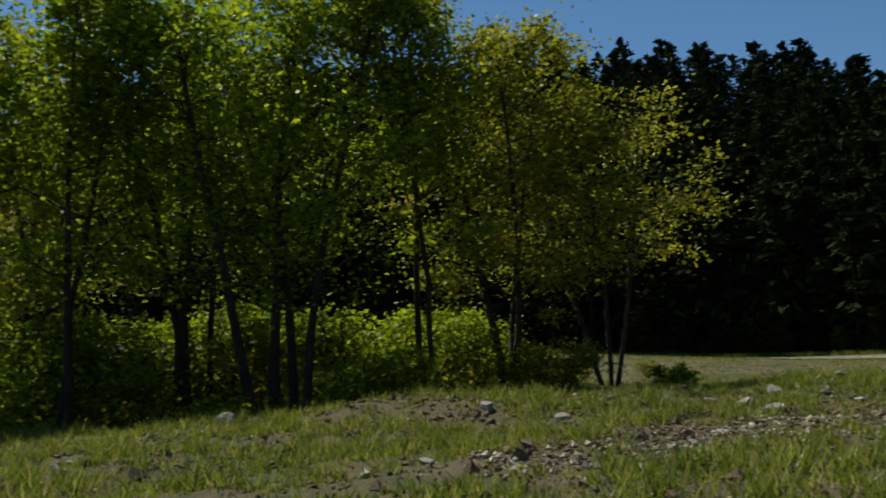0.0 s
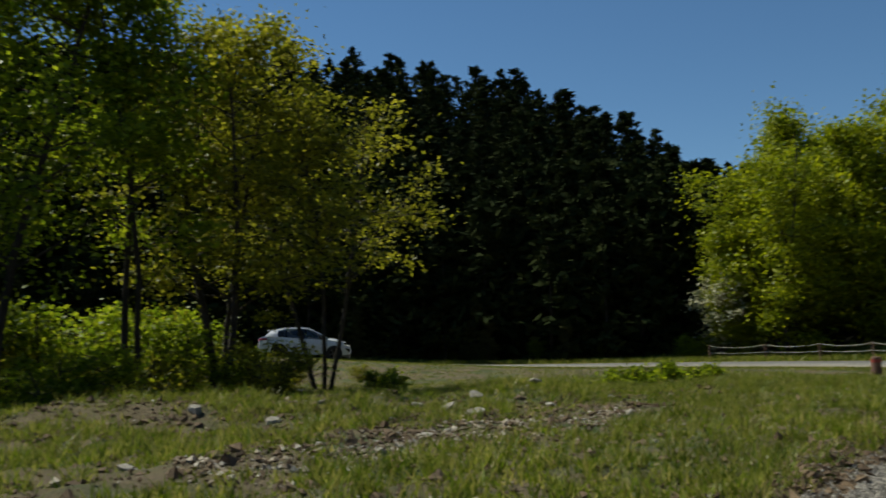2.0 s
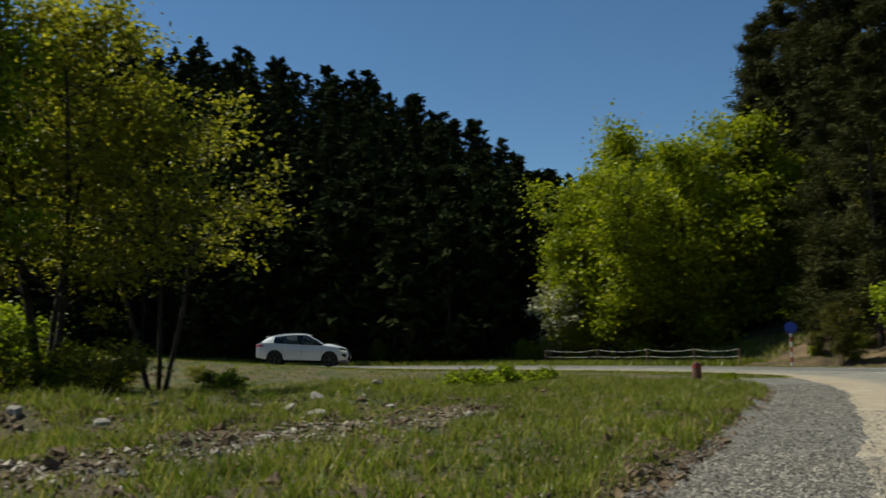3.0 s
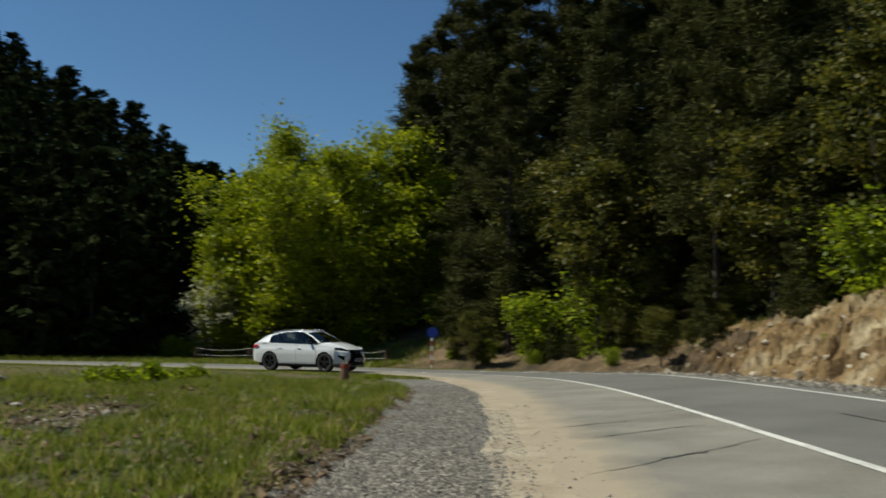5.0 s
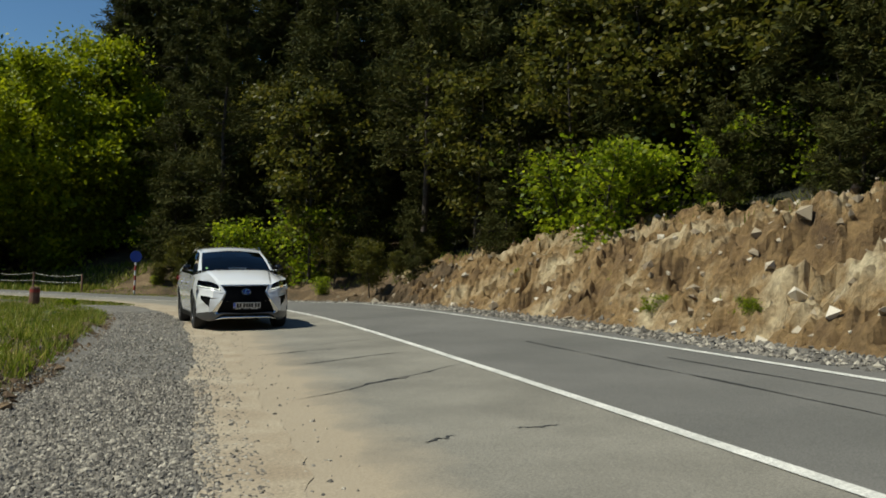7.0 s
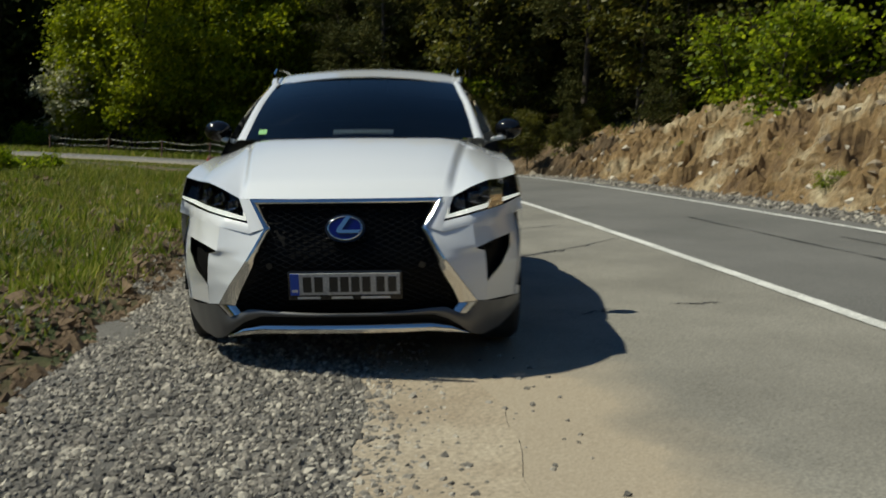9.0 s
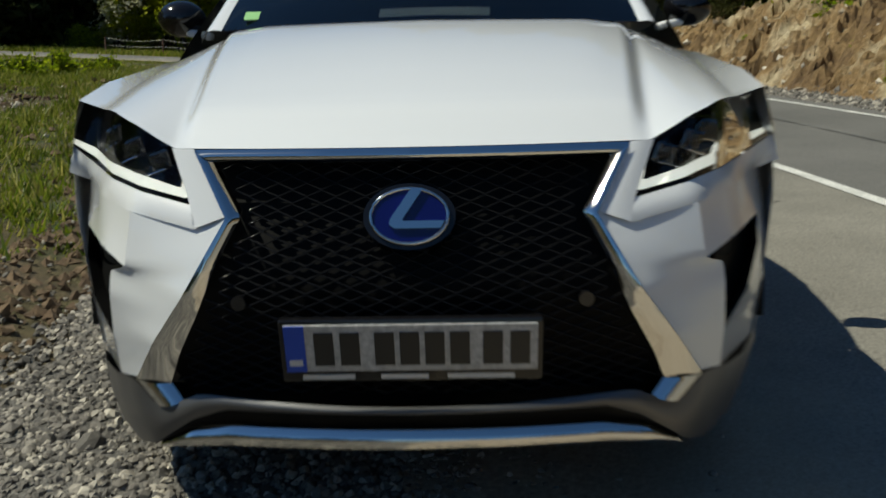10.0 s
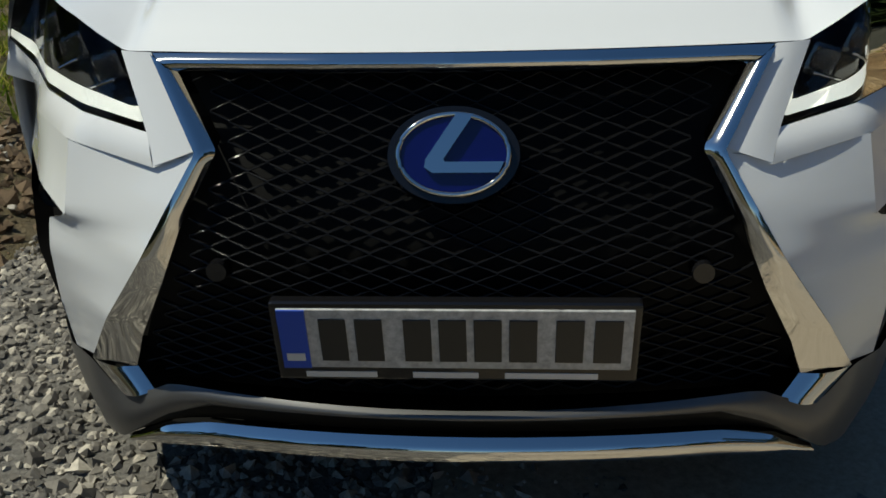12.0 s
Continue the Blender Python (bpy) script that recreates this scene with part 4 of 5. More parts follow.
v, f = whole(between(nose(*[(y, 0.288 - 0.02 * y * y, 0.022) for y in np.linspace(0, 0.42, 10)], (0.52, 0.268, 0.022), (0.595, 0.226, 0.026)), nose(*[(y, 0.246 - 0.02 * y * y, 0.044) for y in np.linspace(0, 0.42, 10)], (0.52, 0.229, 0.042), (0.602, 0.212, 0.036)), 40, 4, 0.012))
part_np("chrome_lip", v, f, M["chrome"], car, "chrome lip under the bumper", True)
v, f = whole(between(nose((0, 0.245, 0.034), (0.52, 0.227, 0.026), (0.70, 0.195, 0.0), (0.86, 0.26, 0.0)), np.array([(1.85, 0, 0.20), (1.85, 0.5, 0.22), (1.85, 0.7, 0.22), (1.85, 0.86, 0.24)]), 24, 3))
part_np("undertray", v, f, M["black_matt"], car, smooth=True)

# headlamps
lt = np.concatenate([nose((0.534, 0.898), (0.62, 0.942), (0.72, 0.970), (0.81, 0.968)), [[1.80, 0.888, 0.988]]])
lb = np.concatenate([nose((0.480, 0.785), (0.60, 0.808), (0.70, 0.826), (0.805, 0.844)), [[1.85, 0.905, 0.876]]])
inset = np.array([(0.075, 0, 0)] * 3 + [(0.06, 0.02, 0), (0.004, 0.004, 0)])
for side in (1, -1):
    flip = np.array([1, side, 1])
    v, f = joined(between((lt - inset) * flip, (lb - inset) * flip, 28, 4), between(lt * flip, (lt - inset) * flip, 28, 2), between(lb * flip, (lb - inset) * flip, 28, 2))
    lamp = part_np("headlamp", v, f, M["black_gloss"], car, "dark headlamp with a bright light strip", True)
    v, f = between(lt * flip, lb * flip, 28, 6, 0.012)
    part_np("cover", v, f, M["lens"], lamp, "clear glossy cover", True)
    # light strip along the lower and inner edge
    s0 = np.concatenate([nose((0.512, 0.856, -0.020), (0.506, 0.812, -0.020), (0.60, 0.836, -0.020), (0.70, 0.854, -0.020), (0.80, 0.872, -0.020)), [[1.84, 0.897, 0.892]]])
    s1 = np.concatenate([nose((0.494, 0.840, -0.010), (0.486, 0.792, -0.010), (0.60, 0.815, -0.010), (0.70, 0.833, -0.010), (0.80, 0.851, -0.010)), [[1.845, 0.900, 0.880]]])
    v, f = between(s0 * flip, s1 * flip, 40, 2)
    part_np("light_strip", v, f, M["drl"], lamp, "lit white strip")
    for ky, kz in ((0.560, 0.868), (0.635, 0.892), (0.708, 0.914)):
        turn = Matrix.Rotation(radians(-18 * side), 4, "X") @ Matrix.Rotation(radians(12 * side), 4, "Z")
        unit = part("lens_block", box(nose_x(ky, kz) - 0.052, side * ky, kz, 0.05, 0.056, 0.05, 0.008, turn), M["lamp_silver"], lamp, "silvery lens block")
        part("bezel", box(nose_x(ky, kz) - 0.032, side * (ky + 0.012), kz - 0.026, 0.02, 0.05, 0.006, 0.002, turn), M["chrome"], lamp)
        bm = bmesh.new()
        bmesh.ops.create_uvsphere(bm, u_segments=16, v_segments=10, radius=0.021, matrix=Matrix.Translation((nose_x(ky, kz) - 0.036, side * ky, kz)))
        part("projector", bm, M["lens"], lamp, smooth=True)

# cabin: windscreen, pillars, roof, side windows, tail
wb = np.array([(1.22 - 0.22 * (y / 0.8) ** 2, y, 1.183 - 0.004 * (y / 0.7) ** 2) for y in np.linspace(0, 0.705, 12)])
wt = np.array([(0.40 - 0.12 * (y / 0.62) ** 2, y, 1.590 - 0.035 * (y / 0.62) ** 2) for y in np.linspace(0, 0.605, 12)])
v, f = whole(between(wb, wt, 14, 10, 0.035, (0.6, 0, 0.8)))
part_np("windscreen", v, f, M["glass"], car, "dark tinted windscreen", True)
mirrored("a_pillar", between(np.array([(1.05, 0.705, 1.178), (0.66, 0.660, 1.400), (0.285, 0.606, 1.558)]), np.array([(1.02, 0.785, 1.14), (0.62, 0.716, 1.385), (0.22, 0.655, 1.548)]), 12, 4, 0.03, (0.5, 0.3, 0.6)), M["white"], car)
rows = []
for x in np.linspace(0.42, -1.78, 24):
    zc = np.interp(x, [-1.78, -1.5, -1.0, -0.25, 0.1, 0.42], [1.485, 1.555, 1.645, 1.69, 1.665, 1.594])
    hw = np.interp(x, [-1.78, -1.0, 0.0, 0.42], [0.56, 0.63, 0.655, 0.625])
    y = np.linspace(0, 1, 14) * hw
    xs = x - 0.12 * (y / 0.62) ** 2 * max(0.0, (x + 0.2) / 0.62 if x > -0.2 else 0)
    rows.append(np.column_stack([xs, y, zc - 0.05 * (y / hw) ** 2 - 0.05 * np.maximum(0, y / hw - 0.85)]))
v, f = whole(sheet(rows))
part_np("roof", v, f, M["white"], car, "white roof", True)
mirrored("roof_rail", tubes([[(np.array([x, np.interp(x, [-1.5, -1, 0.2], [0.60, 0.625, 0.645]), np.interp(x, [-1.6, -1.4, -1.0, -0.25, 0.1, 0.22], [1.53, 1.575, 1.64, 1.685, 1.665, 1.62])]), 0.012) for x in np.linspace(0.22, -1.55, 14)]], 6), M["chrome"], car)
belt = np.array([(x, side_y(x, shoulder(x)) - 0.012, shoulder(x) + 0.004) for x in np.linspace(1.0, -1.50, 20)])
eave = np.array([(x, np.interp(x, [-1.72, -1.0, 0.0, 0.25], [0.62, 0.68, 0.695, 0.665]), np.interp(x, [-1.72, -1.4, -0.8, -0.2, 0.1, 0.25], [1.36, 1.45, 1.570, 1.605, 1.59, 1.545])) for x in np.linspace(0.25, -1.45, 20)])
mirrored("side_window", between(belt, eave, 30, 6, 0.03, (0, 1, 0.3)), M["glass"], car, "dark tinted side windows")
rim_up = np.array([(x, np.interp(x, [-1.78, -1.0, 0.0, 0.25], [0.56, 0.628, 0.652, 0.625]), np.interp(x, [-1.78, -1.5, -1.0, -0.25, 0.1, 0.25], [1.435, 1.505, 1.595, 1.632, 1.610, 1.562])) for x in np.linspace(0.25, -1.78, 20)])
mirrored("roof_side", between(np.concatenate([eave, [[-1.78, 0.60, 1.40]]]), rim_up, 24, 4, 0.012, (0, 0.6, 0.8)), M["white"], car)
for px_, pw in ((-0.03, 0.07), (-1.03, 0.09)):
    w0, w1 = (px_ - pw / 2, px_ + pw / 2)
    q = [np.array([(x, side_y(x, shoulder(x)) - 0.006, shoulder(x)), (x - 0.02, np.interp(x, [-1.72, -1.0, 0.0, 0.25], [0.66, 0.69, 0.70, 0.67]) + 0.12, 1.36), (x - 0.05, np.interp(x, [-1.72, -1.0, 0.0, 0.25], [0.626, 0.686, 0.701, 0.671]), 1.59 if x > -0.5 else 1.535)]) for x in (w0, w1)]
    mirrored("window_post", between(q[0], q[1], 8, 2), M["black_gloss"], car)
mirrored("d_pillar", between(np.array([(-1.46, 0.885, 1.15), (-1.50, 0.79, 1.30), (-1.44, 0.655, 1.455)]), np.array([(-2.14, 0.84, 1.14), (-2.00, 0.74, 1.28), (-1.82, 0.57, 1.43)]), 10, 5, 0.03, (0, 1, 0)), M["white"], car)
v, f = whole(between(np.array([(-1.84, 0, 1.47), (-1.84, 0.3, 1.465), (-1.82, 0.56, 1.43)]), np.array([(-2.24, 0, 1.13), (-2.22, 0.4, 1.13), (-2.12, 0.80, 1.14)]), 12, 5, 0.02, (-1, 0, 0)))
part_np("rear_window", v, f, M["glass"], car, smooth=True)
v, f = whole(between(np.array([(-1.74, 0, 1.50), (-1.74, 0.3, 1.495), (-1.72, 0.56, 1.455)]), np.array([(-2.02, 0, 1.47), (-2.01, 0.3, 1.465), (-1.95, 0.56, 1.44)]), 12, 2, 0.015, (0, 0, 1)))
part_np("spoiler", v, f, M["white"], car, smooth=True)
v, f = whole(joined(between(np.array([(-2.24, 0, 1.14), (-2.22, 0.4, 1.14), (-2.12, 0.84, 1.14)]), np.array([(-2.42, 0, 0.80), (-2.41, 0.4, 0.80), (-2.37, 0.81, 0.80)]), 12, 5, 0.03, (-1, 0, 0)),
                    between(np.array([(-2.42, 0, 0.80), (-2.41, 0.4, 0.80), (-2.37, 0.81, 0.80)]), np.array([(-2.40, 0, 0.36), (-2.40, 0.4, 0.36), (-2.35, 0.80, 0.40)]), 12, 5, 0.03, (-1, 0, 0))))
part_np("tailgate", v, f, M["white"], car, smooth=True)
mirrored("tail_lamp", between(np.array([(-1.98, 0.905, 1.06), (-2.2, 0.875, 1.06), (-2.36, 0.80, 1.03), (-2.41, 0.5, 1.02)]), np.array([(-2.02, 0.925, 0.97), (-2.2, 0.905, 0.95), (-2.39, 0.83, 0.93), (-2.43, 0.5, 0.96)]), 14, 3, 0.01, (-0.5, 0.5, 0)), M["lamp_red"], car)
part("cabin_floor", box(-0.45, 0, 0.62, 3.2, 1.66, 0.86, 0.05), M["black_matt"], car)
part("engine_bay", box(1.62, 0, 0.55, 1.05, 1.06, 0.56, 0.05), M["black_matt"], car)
part("dashboard", box(0.92, 0, 1.09, 0.5, 1.40, 0.12, 0.05), M["black_matt"], car)
for sy in (-0.36, 0.36):
    part("front_seat", box(-0.15, sy, 1.16, 0.16, 0.5, 0.62, 0.07, Matrix.Rotation(radians(-14), 4, "Y")), M["seat"], car)
    part("headrest", box(-0.28, sy, 1.44, 0.10, 0.26, 0.18, 0.05), M["seat"], car)
part("windscreen_sticker", box(1.035, -0.600, 1.225, 0.004, 0.05, 0.05, 0, Matrix.Rotation(radians(-58), 4, "Y")), M["sticker"], car)
part("windscreen_paper", box(1.02, 0.02, 1.165, 0.10, 0.36, 0.006), M["pale"], car)
part("roof_fin", box(-1.40, 0, 1.60, 0.16, 0.05, 0.07, 0.02), M["black_gloss"], car)
for side in (1, -1):
    bm = bmesh.new()
    bmesh.ops.create_uvsphere(bm, u_segments=20, v_segments=12, radius=1)
    bm.transform(Matrix.Translation((0.66, side * 0.955, 1.235)) @ Matrix.Rotation(radians(-12 * side), 4, "Z") @ Matrix.Diagonal((0.075, 0.090, 0.068, 1)))
    mir = part("wing_mirror", bm, M["black_gloss"], car, "black wing mirror", True)
    part("mirror_arm", box(0.68, side * 0.885, 1.175, 0.05, 0.10, 0.03, 0.01, Matrix.Rotation(radians(12 * side), 4, "X")), M["white"], mir)

# wheels: an Empty-free pivot mesh (the rim) with the tyre on it
WHEELS = []
for wx in (1.395, -1.395):
    for side in (1, -1):
        bm = bmesh.new()
        prof = [(0.255, -0.115), (0.30, -0.125), (0.355, -0.118), (0.380, -0.085), (0.385, 0.0), (0.380, 0.085), (0.355, 0.118), (0.30, 0.125), (0.255, 0.115)]
        ringv = [[bm.verts.new((r * math.cos(6.2832 * i / 48), w, r * math.sin(6.2832 * i / 48))) for r, w in prof] for i in range(48)]
        for i in range(48):
            for k in range(len(prof) - 1):
                bm.faces.new((ringv[i][k], ringv[i][k + 1], ringv[(i + 1) % 48][k + 1], ringv[(i + 1) % 48][k]))
        me = bpy.data.meshes.new("tyre")
        bm.to_mesh(me)
        bm.free()
        me.materials.append(M["rubber"])
        wheel = new("wheel")
        wheel.parent = car
        wheel.matrix_basis = pose(wx, side * 0.80, 0.385)
        ty = new("tyre", me)
        ty.parent = wheel
        bm = bmesh.new()
        bmesh.ops.create_cone(bm, cap_ends=True, segments=32, radius1=0.258, radius2=0.258, depth=0.06, matrix=Matrix.Translation((0, -side * 0.03, 0)) @ Matrix.Rotation(radians(90), 4, "X"))
        part("brake_disc", bm, M["black_matt"], wheel)
        bm = bmesh.new()
        for s in range(5):
            for o in (-0.13, 0.13):
                b2 = Matrix.Rotation(6.2832 * s / 5 + o, 4, "Y") @ Matrix.Translation((0.145, side * 0.085, 0)) @ Matrix.Diagonal((0.22, 0.03, 0.034, 1))
                bmesh.ops.create_cube(bm, size=1, matrix=b2)
        bmesh.ops.create_cone(bm, cap_ends=True, segments=20, radius1=0.06, radius2=0.055, depth=0.05, matrix=Matrix.Translation((0, side * 0.085, 0)) @ Matrix.Rotation(radians(90), 4, "X"))
        part("rim_spokes", bm, M["rim"], wheel, "dark alloy rim")
        v, f = tubes([[(np.array([0.250 * math.cos(6.2832 * i / 40), side * 0.10, 0.250 * math.sin(6.2832 * i / 40)]), 0.014) for i in range(41)]], 6)
        part_np("rim_edge", v, f, M["rim"], wheel, smooth=True)
        WHEELS.append((wheel, wx, side * 0.80))
for w in (1.395, -1.395):
    mirrored("wheel_well", sheet([np.array([(w + r * math.cos(a), y, 0.385 + r * math.sin(a)) for a in np.linspace(0.0, math.pi, 20)]) for r, y in ((0.44, 0.91), (0.44, 0.55), (0.02, 0.55))]), M["black_matt"], car)


# ---- cut bank: a finer rough face over the land ----
us = np.arange(NEAR - 7, BEND + 2, 0.11)
ds = np.arange(4.9, 10.6, 0.11)
UU, DD = np.meshgrid(us, ds)
lx = np.interp(UU, ARC, LINE[:, 0]) + np.interp(UU, ARC, NOR[:, 0]) * DD
ly = np.interp(UU, ARC, LINE[:, 1]) + np.interp(UU, ARC, NOR[:, 1]) * DD
fade = smoothstep((DD - 5.0) / 0.7) * (1 - smoothstep((DD - 9.4) / 1.1)) * (1 - smoothstep((UU - BEND + 6) / 7))
crag = 0.62 * (0.5 - np.abs(wobble(lx, ly, 1.5, 101))) + 0.34 * (0.4 - np.abs(wobble(lx * 1.3, ly, 0.62, 102))) + 0.17 * (0.4 - np.abs(wobble(lx, ly * 1.2, 0.29, 103))) + 0.06 * wobble(lx, ly, 0.16, 104)
lz = land(lx, ly) + 0.05 * fade - 0.10 * (1 - fade) + crag * fade
n = len(us)
i = (np.arange(len(ds) - 1)[:, None] * n + np.arange(n - 1)[None, :]).ravel()
ob = new("bank", mesh_np("bank", np.stack([lx.ravel(), ly.ravel(), lz.ravel()], 1), np.stack([i, i + 1, i + n + 1, i + n], 1), M["bank"], False))
ob.data.materials.append(M["litter"])
laz = np.degrees(np.arctan2(lx, ly)).ravel()[i]
ob.data.polygons.foreach_set("material_index", (laz < 66.5 + 2.5 * wobble(lx.ravel()[i], ly.ravel()[i], 2.2, 105)).astype(np.int32))
tagged(ob, "eroded tan and whitish earth cut bank beside the road", "bank", kind="structure")


# ---- stones ----
def pebble(rng, flat=0.65):
    bm = bmesh.new()
    bmesh.ops.create_icosphere(bm, subdivisions=2, radius=0.55)
    s = rng.uniform(0.6, 1.2, 3)
    cuts = [(rng.normal(size=3), rng.uniform(0.20, 0.36)) for _ in range(9)]
    for v_ in bm.verts:
        p = np.array(v_.co)
        for nn, lim in cuts:
            nn = nn / np.linalg.norm(nn)
            over = p @ nn - lim
            if over > 0:
                p = p - nn * over
        v_.co = Vector(p * s * (1, 1, flat))
    me = bpy.data.meshes.new("stone")
    bm.to_mesh(me)
    bm.free()
    return me


rng = np.random.RandomState(17)
shapes = []
for k in range(7):
    me = pebble(rng)
    me.materials.append(M["stone"])
    shapes.append(me)


def stone(x, y, size, me, label, group):
    ob = new("stone", me)
    z = float(land(np.array([x]), np.array([y]))[0])
    ob.matrix_basis = pose(x, y, z + size * 0.06, rng.uniform(-20, 20), rng.uniform(-20, 20), rng.uniform(0, 360))
    ob.scale = (size, size * rng.uniform(0.7, 1.1), size * rng.uniform(0.6, 1.0))
    return tagged(ob, label, "stone", group)


for x, y, size in ((4.3, 13.2, 0.55), (4.5, 12.4, 0.38), (5.2, 14.5, 0.45), (4.0, 13.8, 0.34), (2.65, 14.4, 0.36), (-3.5, 14.6, 0.42), (-4.2, 9.7, 0.5), (3.05, 10.0, 0.3), (6.1, 13.4, 0.28), (2.2, 8.9, 0.26),
                   (4.8, 11.2, 0.26), (-0.2, 9.0, 0.3), (1.45, 7.9, 0.22), (6.9, 15.8, 0.4), (7.6, 14.2, 0.26), (2.9, 17.2, 0.35), (5.6, 17.5, 0.35), (-1.5, 13.0, 0.3), (0.6, 13.2, 0.34), (1.6, 12.6, 0.3)):
    stone(x, y, size, shapes[rng.randint(7)], "large pale rough stone lying in the grass", "large stones on the meadow")
for k in range(90):
    t_ = rng.uniform()
    if k < 45:
        x, y = 0.2 + 6.5 * t_ + rng.normal() * 0.5, 8.2 + 4.2 * t_ + rng.normal() * 0.8
    else:
        x, y = rng.uniform(-7, 13), rng.uniform(7, 18)
    if road_coords([x], [y])[1][0] > -5.3:
        continue
    stone(x, y, rng.uniform(0.05, 0.14), shapes[rng.randint(7)], "small pale stone on the bare earth", "small stones on the meadow")


def scatter(points, sizes, seed, flat=0.85, fine=False):
    """Many small faceted stones as one mesh: squashed octahedra with jitter, once divided where fine."""
    r = np.random.RandomState(seed)
    n = len(points)
    base = np.array([(1, 0, 0), (0, 1, 0), (-1, 0, 0), (0, -1, 0), (0, 0, 1), (0, 0, -1)], float) * 0.5
    f = np.array([(0, 1, 4), (1, 2, 4), (2, 3, 4), (3, 0, 4), (1, 0, 5), (2, 1, 5), (3, 2, 5), (0, 3, 5)])
    rough = 0.08
    if fine:
        mids, tris = {}, []
        pts_ = list(base)
        for tri_ in f:
            m3 = []
            for a_, b_ in ((0, 1), (1, 2), (2, 0)):
                key = tuple(sorted((tri_[a_], tri_[b_])))
                if key not in mids:
                    mids[key] = len(pts_)
                    pts_.append((base[key[0]] + base[key[1]]) * 0.64)
                m3.append(mids[key])
            tris += [(tri_[0], m3[0], m3[2]), (m3[0], tri_[1], m3[1]), (m3[2], m3[1], tri_[2]), tuple(m3)]
        base, f, rough = np.array(pts_), np.array(tris), 0.055
    k_ = len(base)
    v = base[None] * (1 + r.normal(size=(n, k_, 3)) * 0.08) * r.uniform(0.7, 1.25, (n, 1, 3)) * np.array([1, 1, flat])
    v = v + r.normal(size=(n, k_, 3)) * rough
    a, b2 = r.uniform(0, 6.28, n), r.normal(size=n) * 0.5
    ca, sa_, cb, sb_ = np.cos(a), np.sin(a), np.cos(b2), np.sin(b2)
    R = np.zeros((n, 3, 3))
    R[:, 0, 0], R[:, 0, 1], R[:, 0, 2] = ca, -sa_ * cb, sa_ * sb_
    R[:, 1, 0], R[:, 1, 1], R[:, 1, 2] = sa_, ca * cb, -ca * sb_
    R[:, 2, 1], R[:, 2, 2] = sb_, cb
    v = np.einsum("nij,nkj->nki", R, v) * sizes[:, None, None] + points[:, None]
    return v.reshape(-1, 3), (f[None] + k_ * np.arange(n)[:, None, None]).reshape(-1, 3)


def strip_points(n, u0, u1, d0, d1, rng, power=1.0):
    u = u0 + (u1 - u0) * rng.uniform(0, 1, n) ** power
    d = rng.uniform(d0, d1, n)
    x = np.interp(u, ARC, LINE[:, 0]) + np.interp(u, ARC, NOR[:, 0]) * d
    y = np.interp(u, ARC, LINE[:, 1]) + np.interp(u, ARC, NOR[:, 1]) * d
    return np.column_stack([x, y, land(x, y)])


def island_stone(name, dark, mid, pale):
    m, nt, b = nodes_of(name)
    geo = nt.nodes.new("ShaderNodeNewGeometry")
    r = ramp(nt, geo.outputs["Random Per Island"], [(0.0, dark), (0.55, mid), (1.0, pale)])
    g = ramp(nt, tex(nt, 90, 4).outputs["Fac"], [(0.3, (0.75, 0.75, 0.75)), (0.7, (1.2, 1.2, 1.2))])
    nt.links.new(mix(nt, 1.0, r.outputs[0], g.outputs[0], "MULTIPLY"), b.inputs["Base Color"])
    b.inputs["Roughness"].default_value = 0.9
    return m


M["gravel_bits"] = island_stone("gravel_bits", (0.08, 0.074, 0.066), (0.19, 0.172, 0.148), (0.46, 0.42, 0.35))
M["pale_bits"] = island_stone("pale_bits", (0.16, 0.12, 0.08), (0.34, 0.28, 0.20), (0.60, 0.55, 0.46))
rng = np.random.RandomState(23)
pts = np.concatenate([strip_points(38000, NEAR - 4.5, NEAR + 5.5, -4.68, -3.10, rng), strip_points(15000, NEAR + 2, NEAR + 22, -4.85, -3.15, rng, 1.5), strip_points(3800, NEAR - 4.5, NEAR + 12, -3.2, -2.85, rng), strip_points(350, NEAR - 4.5, NEAR + 14, -3.0, -2.3, rng), strip_points(700, NEAR - 4.5, NEAR + 8, -5.3, -4.6, rng)])
pts[:, 2] += 0.012
sz = rng.gamma(4, 0.0042, len(pts)) + 0.008
close = np.hypot(pts[:, 0] - 3.0, pts[:, 1] - 3.0) < 2.6
v, f = joined(scatter(pts[close], sz[close], 3, 0.75, True), scatter(pts[~close], sz[~close], 13))
tagged(new("gravel", mesh_np("gravel", v, f, M["gravel_bits"])), "loose grey crushed stone on the verge", "gravel", kind="stuff")
pts = np.concatenate([strip_points(5000, NEAR - 2, BEND + 2, 3.55, 5.5, rng)])
pts[:, 2] += 0.012
v, f = scatter(pts, rng.gamma(4, 0.014, len(pts)) + 0.01, 4)
tagged(new("gravel", mesh_np("gravel_shoulder", v, f, M["gravel_bits"])), "loose gravel below the cut bank", "gravel", kind="stuff")
n = 3400
px_ = np.concatenate([0.2 + 6.8 * rng.uniform(0, 1, 1500), rng.uniform(-9, 16, n - 1500)])
py_ = np.concatenate([8.0 + 0.62 * (px_[:1500] - 0.2) + rng.normal(size=1500) * 0.75, rng.uniform(5.5, 19, n - 1500)])
ok = road_coords(px_, py_)[1] < -5.0
px_, py_ = px_[ok], py_[ok]
v, f = scatter(np.column_stack([px_, py_, land(px_, py_) + 0.01]), rng.gamma(3, 0.012, len(px_)) + 0.012, 5)
tagged(new("rubble", mesh_np("rubble", v, f, M["pale_bits"])), "small pale stones strewn over earth and grass", "rubble", kind="stuff")
p = strip_points(5200, NEAR - 4, NEAR + 20, -5.35, -4.66, rng, 1.3)
p[:, 2] += 0.008
